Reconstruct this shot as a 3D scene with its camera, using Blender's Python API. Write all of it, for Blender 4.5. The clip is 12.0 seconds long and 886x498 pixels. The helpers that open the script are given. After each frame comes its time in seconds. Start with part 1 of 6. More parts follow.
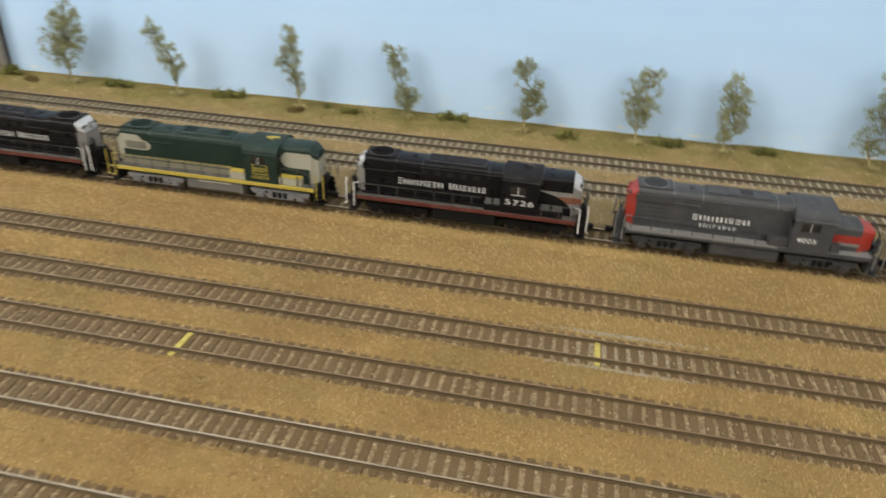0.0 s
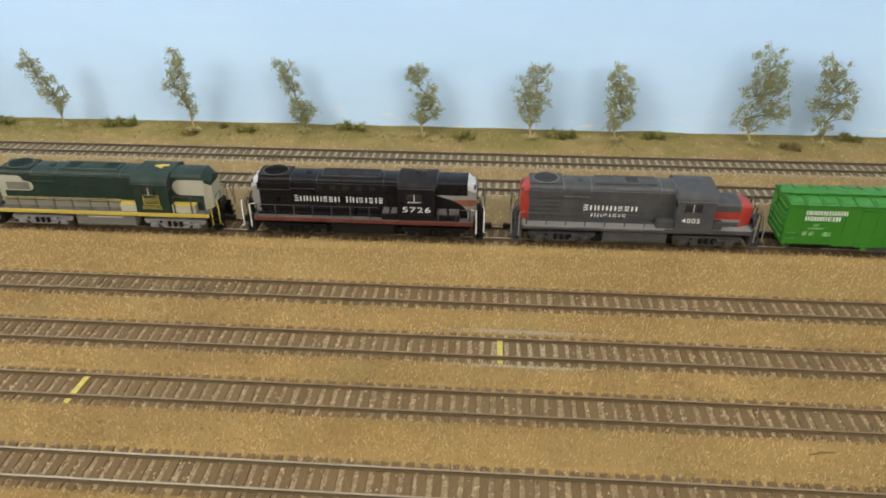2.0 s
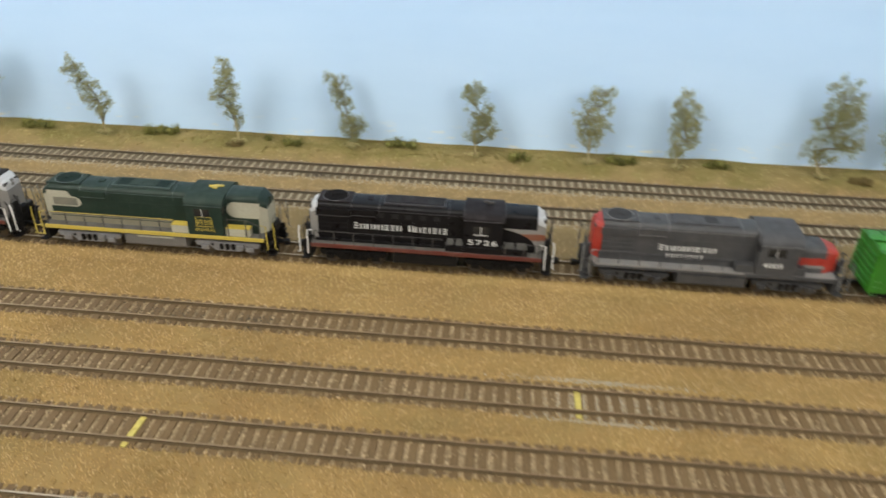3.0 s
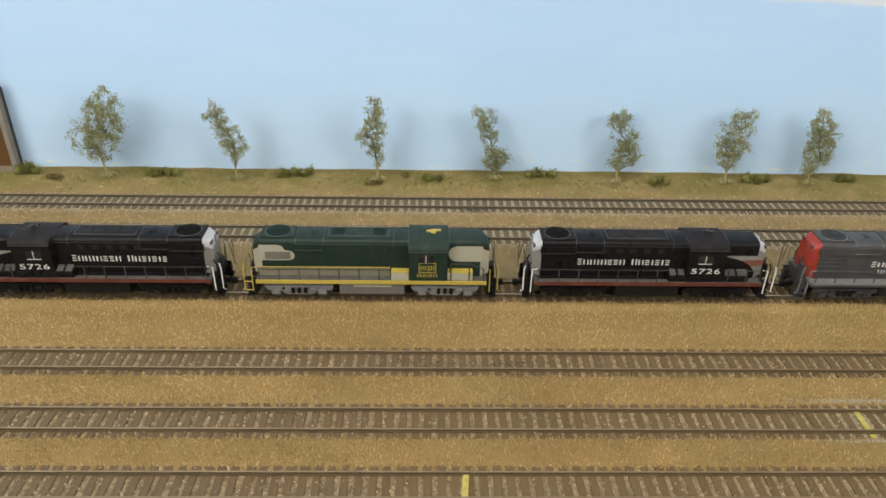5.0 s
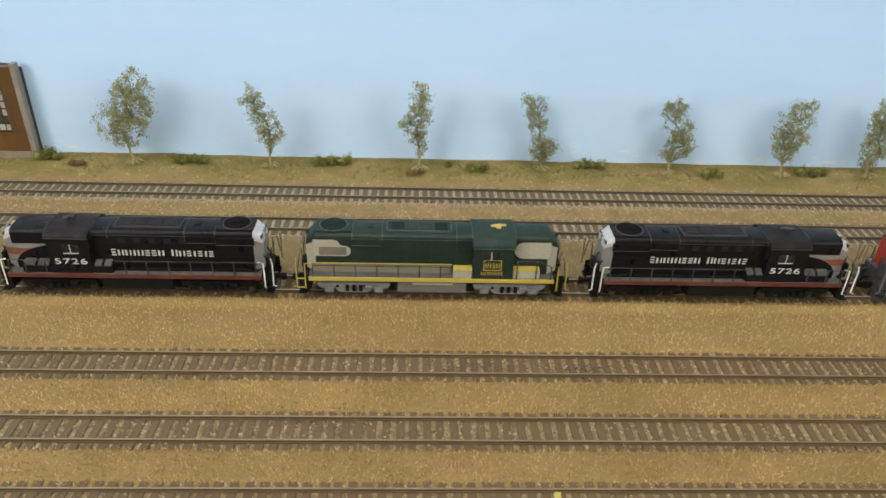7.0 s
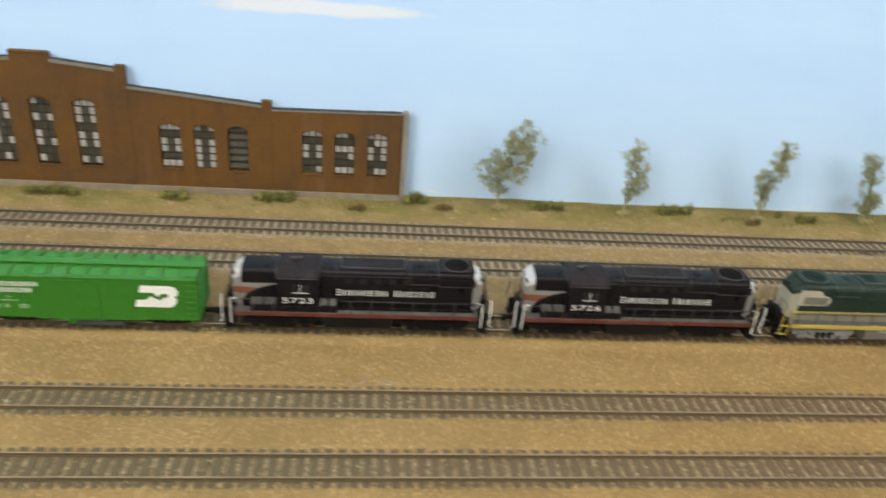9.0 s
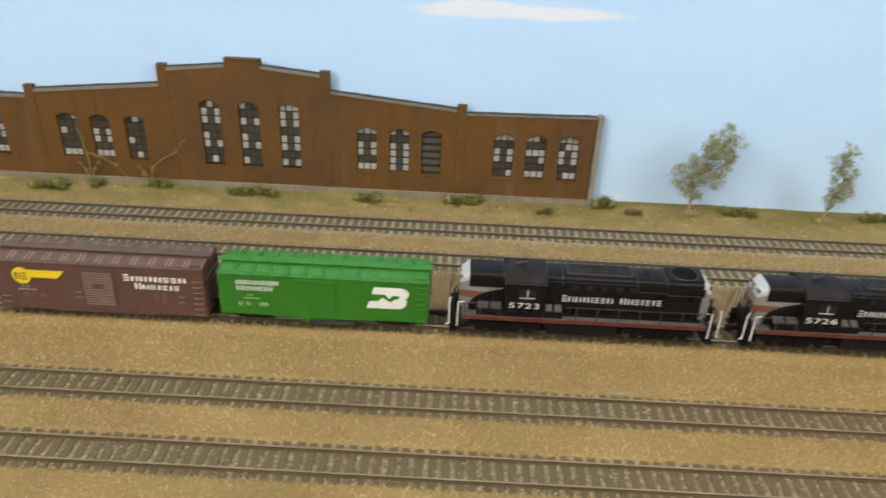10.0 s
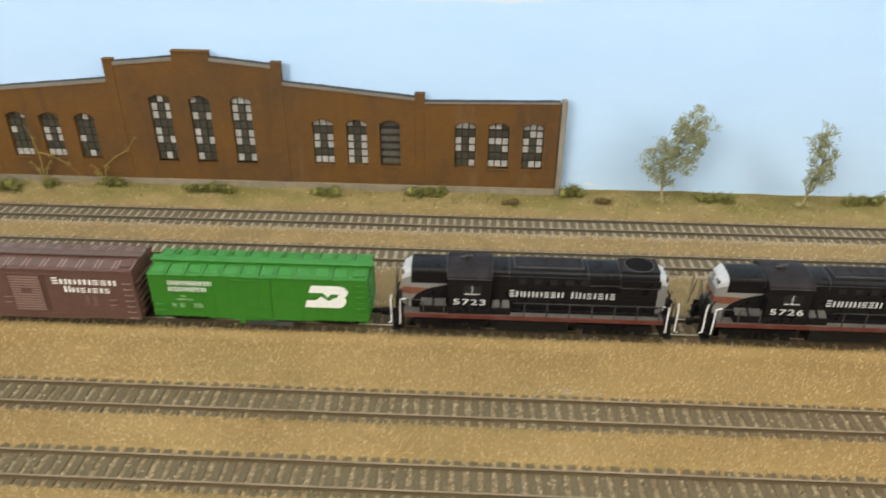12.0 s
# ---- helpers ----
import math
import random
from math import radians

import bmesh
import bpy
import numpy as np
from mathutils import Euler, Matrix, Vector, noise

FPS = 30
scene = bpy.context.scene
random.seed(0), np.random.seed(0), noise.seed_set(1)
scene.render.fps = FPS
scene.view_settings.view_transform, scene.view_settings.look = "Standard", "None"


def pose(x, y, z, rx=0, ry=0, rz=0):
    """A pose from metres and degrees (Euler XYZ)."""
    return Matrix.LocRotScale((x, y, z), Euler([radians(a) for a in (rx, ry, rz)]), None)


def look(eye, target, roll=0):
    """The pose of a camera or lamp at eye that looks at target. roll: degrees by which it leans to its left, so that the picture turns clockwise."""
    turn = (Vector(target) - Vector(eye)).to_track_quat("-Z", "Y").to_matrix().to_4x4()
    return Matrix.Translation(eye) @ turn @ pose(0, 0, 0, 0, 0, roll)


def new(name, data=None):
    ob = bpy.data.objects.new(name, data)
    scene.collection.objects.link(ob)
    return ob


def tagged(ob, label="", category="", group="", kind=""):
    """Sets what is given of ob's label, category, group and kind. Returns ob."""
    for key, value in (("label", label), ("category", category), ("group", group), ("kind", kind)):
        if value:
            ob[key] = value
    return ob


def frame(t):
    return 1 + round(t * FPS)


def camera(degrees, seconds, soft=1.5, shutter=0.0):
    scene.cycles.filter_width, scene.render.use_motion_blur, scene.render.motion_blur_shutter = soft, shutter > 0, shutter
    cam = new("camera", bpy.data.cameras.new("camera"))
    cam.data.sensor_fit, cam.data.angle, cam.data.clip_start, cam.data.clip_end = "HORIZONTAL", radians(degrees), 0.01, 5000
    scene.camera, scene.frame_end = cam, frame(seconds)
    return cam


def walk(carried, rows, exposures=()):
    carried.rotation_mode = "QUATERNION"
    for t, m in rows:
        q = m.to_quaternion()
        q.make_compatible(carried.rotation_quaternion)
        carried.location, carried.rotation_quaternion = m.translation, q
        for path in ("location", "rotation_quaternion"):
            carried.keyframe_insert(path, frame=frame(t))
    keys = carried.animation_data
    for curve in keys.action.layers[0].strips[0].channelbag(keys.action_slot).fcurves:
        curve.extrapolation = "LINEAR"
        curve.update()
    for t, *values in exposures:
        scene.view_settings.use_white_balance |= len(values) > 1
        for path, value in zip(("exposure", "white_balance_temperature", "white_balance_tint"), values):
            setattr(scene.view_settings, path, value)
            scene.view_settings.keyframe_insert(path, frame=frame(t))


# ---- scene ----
cam = camera(62.2, 12.0, soft=1.6, shutter=0.5)
PATH = [
    (0, (0.123, -0.491, 0.268), (-0.183, 1.204, -0.748), 2.4),
    (0.2, (0.126, -0.481, 0.263), (-0.129, 1.213, -0.768), 1.4),
    (0.3, (0.12, -0.486, 0.264), (-0.117, 1.223, -0.748), 1.3),
    (0.4, (0.124, -0.486, 0.262), (-0.136, 1.191, -0.798), 0.1),
    (0.5, (0.122, -0.486, 0.263), (-0.17, 1.177, -0.808), -1.8),
    (0.6, (0.128, -0.492, 0.259), (-0.188, 1.173, -0.804), -2.6),
    (0.7, (0.132, -0.488, 0.261), (-0.13, 1.152, -0.853), -1.3),
    (0.8, (0.133, -0.492, 0.262), (-0.077, 1.181, -0.813), -0.8),
    (1, (0.137, -0.494, 0.267), (-0.072, 1.201, -0.772), -1.4),
    (1.5, (0.145, -0.497, 0.272), (-0.056, 1.21, -0.751), -1.4),
    (2, (0.146, -0.488, 0.277), (0.018, 1.23, -0.74), -0.2),
    (2.5, (0.124, -0.483, 0.287), (0.023, 1.247, -0.711), 0.0),
    (3, (0.101, -0.456, 0.287), (-0.042, 1.254, -0.74), 1.6),
    (3.2, (0.085, -0.44, 0.284), (-0.117, 1.262, -0.746), 2.1),
    (3.3, (0.076, -0.44, 0.283), (-0.144, 1.272, -0.727), 1.8),
    (3.5, (0.044, -0.441, 0.286), (-0.051, 1.293, -0.706), 1.4),
    (3.7, (-0.008, -0.456, 0.291), (0.021, 1.27, -0.718), 0.3),
    (5.3, (-0.11, -0.457, 0.3), (-0.073, 1.283, -0.685), 1.3),
    (5.5, (-0.114, -0.453, 0.297), (-0.087, 1.291, -0.682), 1.2),
    (6, (-0.124, -0.439, 0.296), (-0.111, 1.301, -0.689), 0.8),
    (6.5, (-0.133, -0.433, 0.296), (-0.107, 1.306, -0.691), 0.9),
    (6.7, (-0.145, -0.43, 0.291), (-0.076, 1.286, -0.734), 2.1),
    (8.3, (-0.337, -0.416, 0.284), (-0.222, 1.317, -0.709), 1.6),
    (8.5, (-0.413, -0.422, 0.293), (-0.233, 1.323, -0.668), 3.0),
    (8.7, (-0.476, -0.427, 0.292), (-0.273, 1.318, -0.664), 4.4),
    (8.8, (-0.499, -0.428, 0.292), (-0.288, 1.31, -0.675), 4.6),
    (9, (-0.532, -0.431, 0.299), (-0.323, 1.315, -0.654), 5.2),
    (9.2, (-0.56, -0.43, 0.296), (-0.393, 1.328, -0.641), 5.1),
    (9.5, (-0.587, -0.431, 0.3), (-0.469, 1.331, -0.639), 4.8),
    (9.7, (-0.606, -0.429, 0.296), (-0.557, 1.333, -0.648), 3.4),
    (9.9, (-0.622, -0.427, 0.296), (-0.615, 1.331, -0.657), 2.9),
    (10, (-0.626, -0.425, 0.295), (-0.647, 1.326, -0.67), 2.6),
    (10.2, (-0.629, -0.423, 0.297), (-0.689, 1.323, -0.676), 2.1),
    (10.5, (-0.62, -0.421, 0.293), (-0.693, 1.333, -0.665), 1.4),
    (10.7, (-0.607, -0.417, 0.288), (-0.677, 1.333, -0.677), 1.6),
    (11, (-0.597, -0.409, 0.284), (-0.654, 1.33, -0.702), 0.9),
    (11.2, (-0.596, -0.405, 0.283), (-0.636, 1.333, -0.706), 1.2),
    (11.5, (-0.597, -0.406, 0.285), (-0.663, 1.329, -0.708), 0.5),
    (11.7, (-0.594, -0.407, 0.283), (-0.671, 1.328, -0.709), 0.5),
    (12, (-0.577, -0.401, 0.285), (-0.647, 1.339, -0.698), 0.6),
]
EXPOSURES = [(0.0, -0.72), (0.5, -0.60), (1.0, -0.56), (2.5, -0.56), (3.5, -0.63), (5.5, -0.73), (6.5, -0.73), (8.5, -0.60), (9.5, -0.66), (10.0, -0.68), (10.5, -0.57), (11.0, -0.57), (12.0, -0.52)]
walk(cam, [(t, look(eye, target, roll)) for t, eye, target, roll in PATH], EXPOSURES)

# ---------------------------------------------------------------- world and lamps
CEILING_Z, FLOOR_Z = 1.30, -1.15
world = bpy.data.worlds.new("room_air")
world.use_nodes = True
world.node_tree.nodes["Background"].inputs[0].default_value = (0.9, 0.95, 1.0, 1)
world.node_tree.nodes["Background"].inputs[1].default_value = 0.02
scene.world = world

# x, y, length along x, depth along y, watts
LAMPS = [(-1.60, -1.40, 0.95, 0.95, 65.0), (1.50, -1.40, 0.95, 0.95, 53.0), (-0.25, -0.42, 1.6, 0.5, 15.0)]
LAMP_COLOUR = (1.0, 0.985, 0.95)
for lx, ly, llen, ldep, power in LAMPS:
    lamp = bpy.data.lights.new("ceiling_lamp", "AREA")
    lamp.shape, lamp.size, lamp.size_y, lamp.energy, lamp.color = "RECTANGLE", llen, ldep, power, LAMP_COLOUR
    new("ceiling_lamp", lamp).matrix_world = look((lx, ly, CEILING_Z - 0.08), (lx * 0.12 - 0.1, 0.05, 0.0))


# ---------------------------------------------------------------- material helpers
class Nodes:
    def __init__(self, name):
        self.mat = bpy.data.materials.new(name)
        self.mat.use_nodes = True
        self.tree = self.mat.node_tree
        self.bsdf = self.tree.nodes["Principled BSDF"]
        self.coord = self.tree.nodes.new("ShaderNodeTexCoord").outputs["Object"]

    def add(self, kind, **inputs):
        node = self.tree.nodes.new(kind)
        for key, value in inputs.items():
            self.set(node.inputs[key.replace("_", " ")], value)
        return node

    def set(self, socket, value):
        if isinstance(value, bpy.types.NodeSocket):
            self.tree.links.new(value, socket)
        elif isinstance(value, tuple) and len(value) == 3 and socket.type == "RGBA":
            socket.default_value = (*value, 1.0)
        else:
            socket.default_value = value

    def noise(self, scale, detail=4.0, rough=0.6, coord=None):
        node = self.add("ShaderNodeTexNoise", Scale=scale, Detail=detail, Roughness=rough, Vector=coord or self.coord)
        return node.outputs["Fac"]

    def ramp(self, fac, lo, hi, a=0.0, b=1.0):
        return self.add("ShaderNodeMapRange", Value=fac, From_Min=lo, From_Max=hi, To_Min=a, To_Max=b).outputs["Result"]

    def mix(self, fac, a, b):
        node = self.tree.nodes.new("ShaderNodeMix")
        node.data_type = "RGBA"
        self.set(node.inputs[0], fac)
        self.set(node.inputs[6], a)
        self.set(node.inputs[7], b)
        return node.outputs[2]

    def maths(self, op, a, b):
        node = self.tree.nodes.new("ShaderNodeMath")
        node.operation = op
        self.set(node.inputs[0], a)
        self.set(node.inputs[1], b)
        return node.outputs[0]

    def bump(self, fac, strength, distance):
        node = self.add("ShaderNodeBump", Strength=strength, Distance=distance, Height=fac)
        self.set(self.bsdf.inputs["Normal"], node.outputs["Normal"])

    def finish(self, colour, rough, metal=0.0, spec=0.5):
        self.set(self.bsdf.inputs["Base Color"], colour)
        self.set(self.bsdf.inputs["Roughness"], rough)
        self.bsdf.inputs["Metallic"].default_value = metal
        self.bsdf.inputs["Specular IOR Level"].default_value = spec
        return self.mat


def tint(c, f):
    return tuple(min(1.0, v * f) for v in c)


def painted(name, colour, rough=0.45, dust=0.35, dust_colour=(0.30, 0.25, 0.19), metal=0.0, fine=900.0, spec=0.5):
    """Model paint with a dull, uneven film of dust and fine grain."""
    n = Nodes(name)
    film = n.ramp(n.noise(90.0, 5.0), 0.42, 0.78, 0.0, dust)
    grain = n.ramp(n.noise(fine, 3.0), 0.3, 0.7)
    c = n.mix(grain, tint(colour, 0.86), tint(colour, 1.1))
    c = n.mix(film, c, dust_colour)
    r = n.ramp(n.noise(140.0, 4.0), 0.3, 0.7, rough - 0.09, rough + 0.14)
    n.bump(n.noise(1600.0, 2.0), 0.12, 0.0002)
    return n.finish(c, r, metal, spec)


def plain(name, colour, rough=0.6, scale=40.0, vary=0.12, bump=0.1, depth=0.001, metal=0.0):
    n = Nodes(name)
    f = n.ramp(n.noise(scale, 6.0), 0.3, 0.7)
    c = n.mix(f, tint(colour, 1 - vary), tint(colour, 1 + vary))
    n.bump(n.noise(scale * 12, 3.0), bump, depth)
    return n.finish(c, rough, metal)


# loco and car paints
BLACK = painted("black_paint", (0.0078, 0.0070, 0.0073), 0.31, 0.03, (0.05, 0.045, 0.045), spec=0.13)
ROOF_BLACK = painted("dusty_black_roof", (0.0165, 0.0138, 0.0142), 0.48, 0.36, (0.062, 0.055, 0.056), spec=0.07)
SILVER = painted("aluminium_paint", (0.44, 0.445, 0.45), 0.40, 0.25, (0.30, 0.29, 0.27))
SILVER_DULL = painted("dull_silver_paint", (0.18, 0.173, 0.160), 0.55, 0.3)
RED_STRIPE = painted("red_stripe", (0.088, 0.0165, 0.0100), 0.5, 0.30, (0.16, 0.10, 0.07))
ORANGE = painted("orange_paint", (0.165, 0.052, 0.022), 0.6, 0.5, (0.13, 0.085, 0.06))
LID_GREY = painted("dusty_grey_lid", (0.058, 0.055, 0.049), 0.75, 0.6, (0.105, 0.098, 0.084), spec=0.2)
DECK_GREY = painted("grey_walkway", (0.070, 0.066, 0.059), 0.65, 0.4, (0.18, 0.165, 0.14))
UNDER_BLACK = painted("black_running_gear", (0.0052, 0.0046, 0.0042), 0.6, 0.10, (0.024, 0.019, 0.015), spec=0.22)
TANK_GREY = painted("dusty_grey_tank", (0.125, 0.118, 0.105), 0.6, 0.5, (0.10, 0.085, 0.07))
HORN = painted("tarnished_horn", (0.034, 0.028, 0.024), 0.5, 0.4, (0.07, 0.058, 0.048))
WIRE_DULL = painted("dull_grey_wire", (0.13, 0.125, 0.11), 0.6, 0.4)
VENT_GREY = painted("dusty_vent_screen", (0.0135, 0.013, 0.013), 0.6, 0.4, (0.034, 0.032, 0.030), spec=0.2)
FAN_DARK = painted("dark_fan_screen", (0.0074, 0.0066, 0.0066), 0.8, 0.3, (0.022, 0.020, 0.020), spec=0.06)
# edge paints: dust, lightened further to carry edge highlights
EDGE_BLACK = painted("dusty_black_edge_highlight", (0.034, 0.032, 0.034), 0.5, 0.5, (0.085, 0.081, 0.082))
EDGE_GREEN = painted("dusty_green_edge_highlight", (0.036, 0.054, 0.049), 0.5, 0.45, (0.09, 0.115, 0.105))
GREEN = painted("dark_green_paint", (0.0118, 0.0235, 0.0165), 0.46, 0.12, (0.070, 0.086, 0.066), spec=0.24)
ROOF_GREEN = painted("dusty_green_roof", (0.0190, 0.0320, 0.0250), 0.55, 0.34, (0.062, 0.078, 0.066), spec=0.14)
FAN_GREEN = painted("dark_green_fan_screen", (0.0100, 0.0195, 0.0160), 0.7, 0.2, (0.04, 0.05, 0.045), spec=0.1)
SKIRT = painted("dull_cream_skirt", (0.185, 0.168, 0.115), 0.65, 0.4, (0.13, 0.115, 0.08))
ROOF_GREY = painted("dusty_grey_roof", (0.052, 0.053, 0.056), 0.65, 0.45, (0.105, 0.104, 0.104), spec=0.25)
FAN_GREY = painted("grey_fan_screen", (0.036, 0.037, 0.039), 0.75, 0.3, (0.07, 0.07, 0.07), spec=0.1)
CREAM = painted("cream_paint", (0.335, 0.32, 0.245), 0.5, 0.25)
YELLOW = painted("yellow_paint", (0.41, 0.315, 0.050), 0.45, 0.15)
GRILLE = painted("dull_mesh_grille", (0.120, 0.115, 0.088), 0.6, 0.3)
GEAR_GREY = painted("silver_grey_running_gear", (0.215, 0.212, 0.210), 0.45, 0.45, (0.13, 0.11, 0.095))
GREY = painted("dark_grey_paint", (0.036, 0.036, 0.037), 0.55, 0.45, (0.088, 0.083, 0.077))
EDGE_GREY = painted("dusty_grey_edge_highlight", (0.125, 0.124, 0.122), 0.6, 0.4, (0.17, 0.165, 0.16))
GREY_LIGHT = painted("worn_grey_edge", (0.165, 0.163, 0.156), 0.6, 0.3)
SCARLET = painted("scarlet_paint", (0.29, 0.021, 0.012), 0.42, 0.12)
WHITE = painted("white_lettering", (0.72, 0.71, 0.66), 0.5, 0.10)
LETTER_WHITE = painted("worn_white_lettering", (0.62, 0.61, 0.57), 0.55, 0.25)
DULL_WHITE = painted("faded_white_lettering", (0.42, 0.41, 0.39), 0.6, 0.2)
WIRE_WHITE = painted("white_wire", (0.76, 0.75, 0.72), 0.4, 0.1)
WIRE_DARK = painted("dark_wire", (0.022, 0.021, 0.020), 0.5, 0.2)
GLASS = painted("dark_window_glass", (0.012, 0.013, 0.014), 0.12, 0.1)
CAR_GREEN = painted("bright_green_plastic", (0.025, 0.144, 0.010), 0.42, 0.05, (0.10, 0.30, 0.08))
PALE_GREEN = painted("pale_green_lettering", (0.30, 0.50, 0.26), 0.5, 0.2)
CAR_BROWN = painted("oxide_brown_plastic", (0.090, 0.042, 0.030), 0.52, 0.15, (0.17, 0.11, 0.09))
ROOF_BROWN = painted("dusty_brown_roof", (0.092, 0.057, 0.042), 0.6, 0.3, (0.16, 0.118, 0.094))
CAR_GREEN_ROOF = painted("dusty_green_roof_panel", (0.034, 0.172, 0.028), 0.6, 0.35, (0.105, 0.235, 0.09), spec=0.3)
BROWN_EDGE = painted("pale_brown_rib", (0.205, 0.128, 0.106), 0.55, 0.25)
CAR_YELLOW = painted("yellow_emblem", (0.72, 0.52, 0.010), 0.45, 0.08)
STEEL = painted("wheel_steel", (0.085, 0.070, 0.056), 0.45, 0.3, metal=0.6)


def rail_top(name, rough, colour, metal, rust=0.0, start=-0.30, end=0.10):
    """Rail heads, dusty pale on the mill side and rustier towards the other end; near rails' pale end imitates sheen.
    """
    n = Nodes(name)
    stretched = n.add("ShaderNodeMapping", Vector=n.coord, Scale=(0.06, 1.0, 1.0))
    f = n.ramp(n.noise(420.0, 4.0, coord=stretched.outputs[0]), 0.35, 0.7)
    c = n.mix(f, colour, tint(colour, 0.66))
    x = n.add("ShaderNodeSeparateXYZ", Vector=n.tree.nodes.new("ShaderNodeNewGeometry").outputs["Position"]).outputs["X"]
    c = n.mix(n.ramp(x, start, end, 0.0, rust), c, n.mix(f, (0.190, 0.122, 0.060), (0.125, 0.078, 0.040)))
    return n.finish(c, n.ramp(f, 0, 1, rough, rough + 0.2), metal, 0.3)


RAIL_TOP = rail_top("worn_rail_head", 0.5, (0.265, 0.205, 0.128), 0.0, 0.8)
RAIL_BRIGHT = rail_top("polished_rail_head", 0.36, (0.50, 0.425, 0.315), 0.45)
# brighter colour towards -x imitates the sheen of the two near rails
RAIL_NEAR = rail_top("near_rail_head_sheen", 0.40, (0.44, 0.375, 0.280), 0.30, 0.75, -0.02, 0.22)
RAIL_SIDE = painted("rusty_rail_side", (0.080, 0.056, 0.027), 0.85, 0.4, (0.14, 0.096, 0.044), spec=0.2)
FAR_RAIL_SIDE = painted("dark_rail_side", (0.068, 0.055, 0.036), 0.85, 0.35, (0.105, 0.086, 0.055), spec=0.2)


def tie_material():
    n = Nodes("weathered_tie")
    info = n.tree.nodes.new("ShaderNodeObjectInfo")
    grain = n.add("ShaderNodeMapping", Vector=n.coord, Scale=(1.0, 0.12, 1.0))
    g = n.ramp(n.noise(1500.0, 4.0, coord=grain.outputs[0]), 0.3, 0.7)
    c = n.mix(g, (0.084, 0.053, 0.025), (0.138, 0.091, 0.043))
    c = n.mix(n.ramp(info.outputs["Random"], 0.0, 1.0, 0.0, 0.55), c, (0.150, 0.101, 0.049))
    at = n.tree.nodes.new("ShaderNodeNewGeometry").outputs["Position"]
    xyz = n.add("ShaderNodeSeparateXYZ", Vector=at)
    patch = n.maths("ADD", xyz.outputs["X"], n.maths("MULTIPLY", n.noise(7.0, 3.0, coord=at), 0.25))
    c = n.mix(n.ramp(patch, 0.08, -0.16, 0.0, 0.7), c, n.mix(g, (0.092, 0.062, 0.037), (0.146, 0.101, 0.061)))
    c = n.mix(n.ramp(patch, -0.12, -0.42, 0.0, 0.9), c, n.mix(g, (0.078, 0.064, 0.036), (0.130, 0.108, 0.061)))
    c = n.mix(n.ramp(xyz.outputs["Y"], 0.05, 0.09, 0.0, 0.70), c, (0.128, 0.106, 0.069))
    dust = n.ramp(n.noise(420.0, 3.0), 0.58, 0.78, 0.0, 0.35)
    c = n.mix(dust, c, (0.27, 0.20, 0.115))
    n.bump(g, 0.35, 0.0003)
    return n.finish(c, 0.85, spec=0.15)


TIE = tie_material()


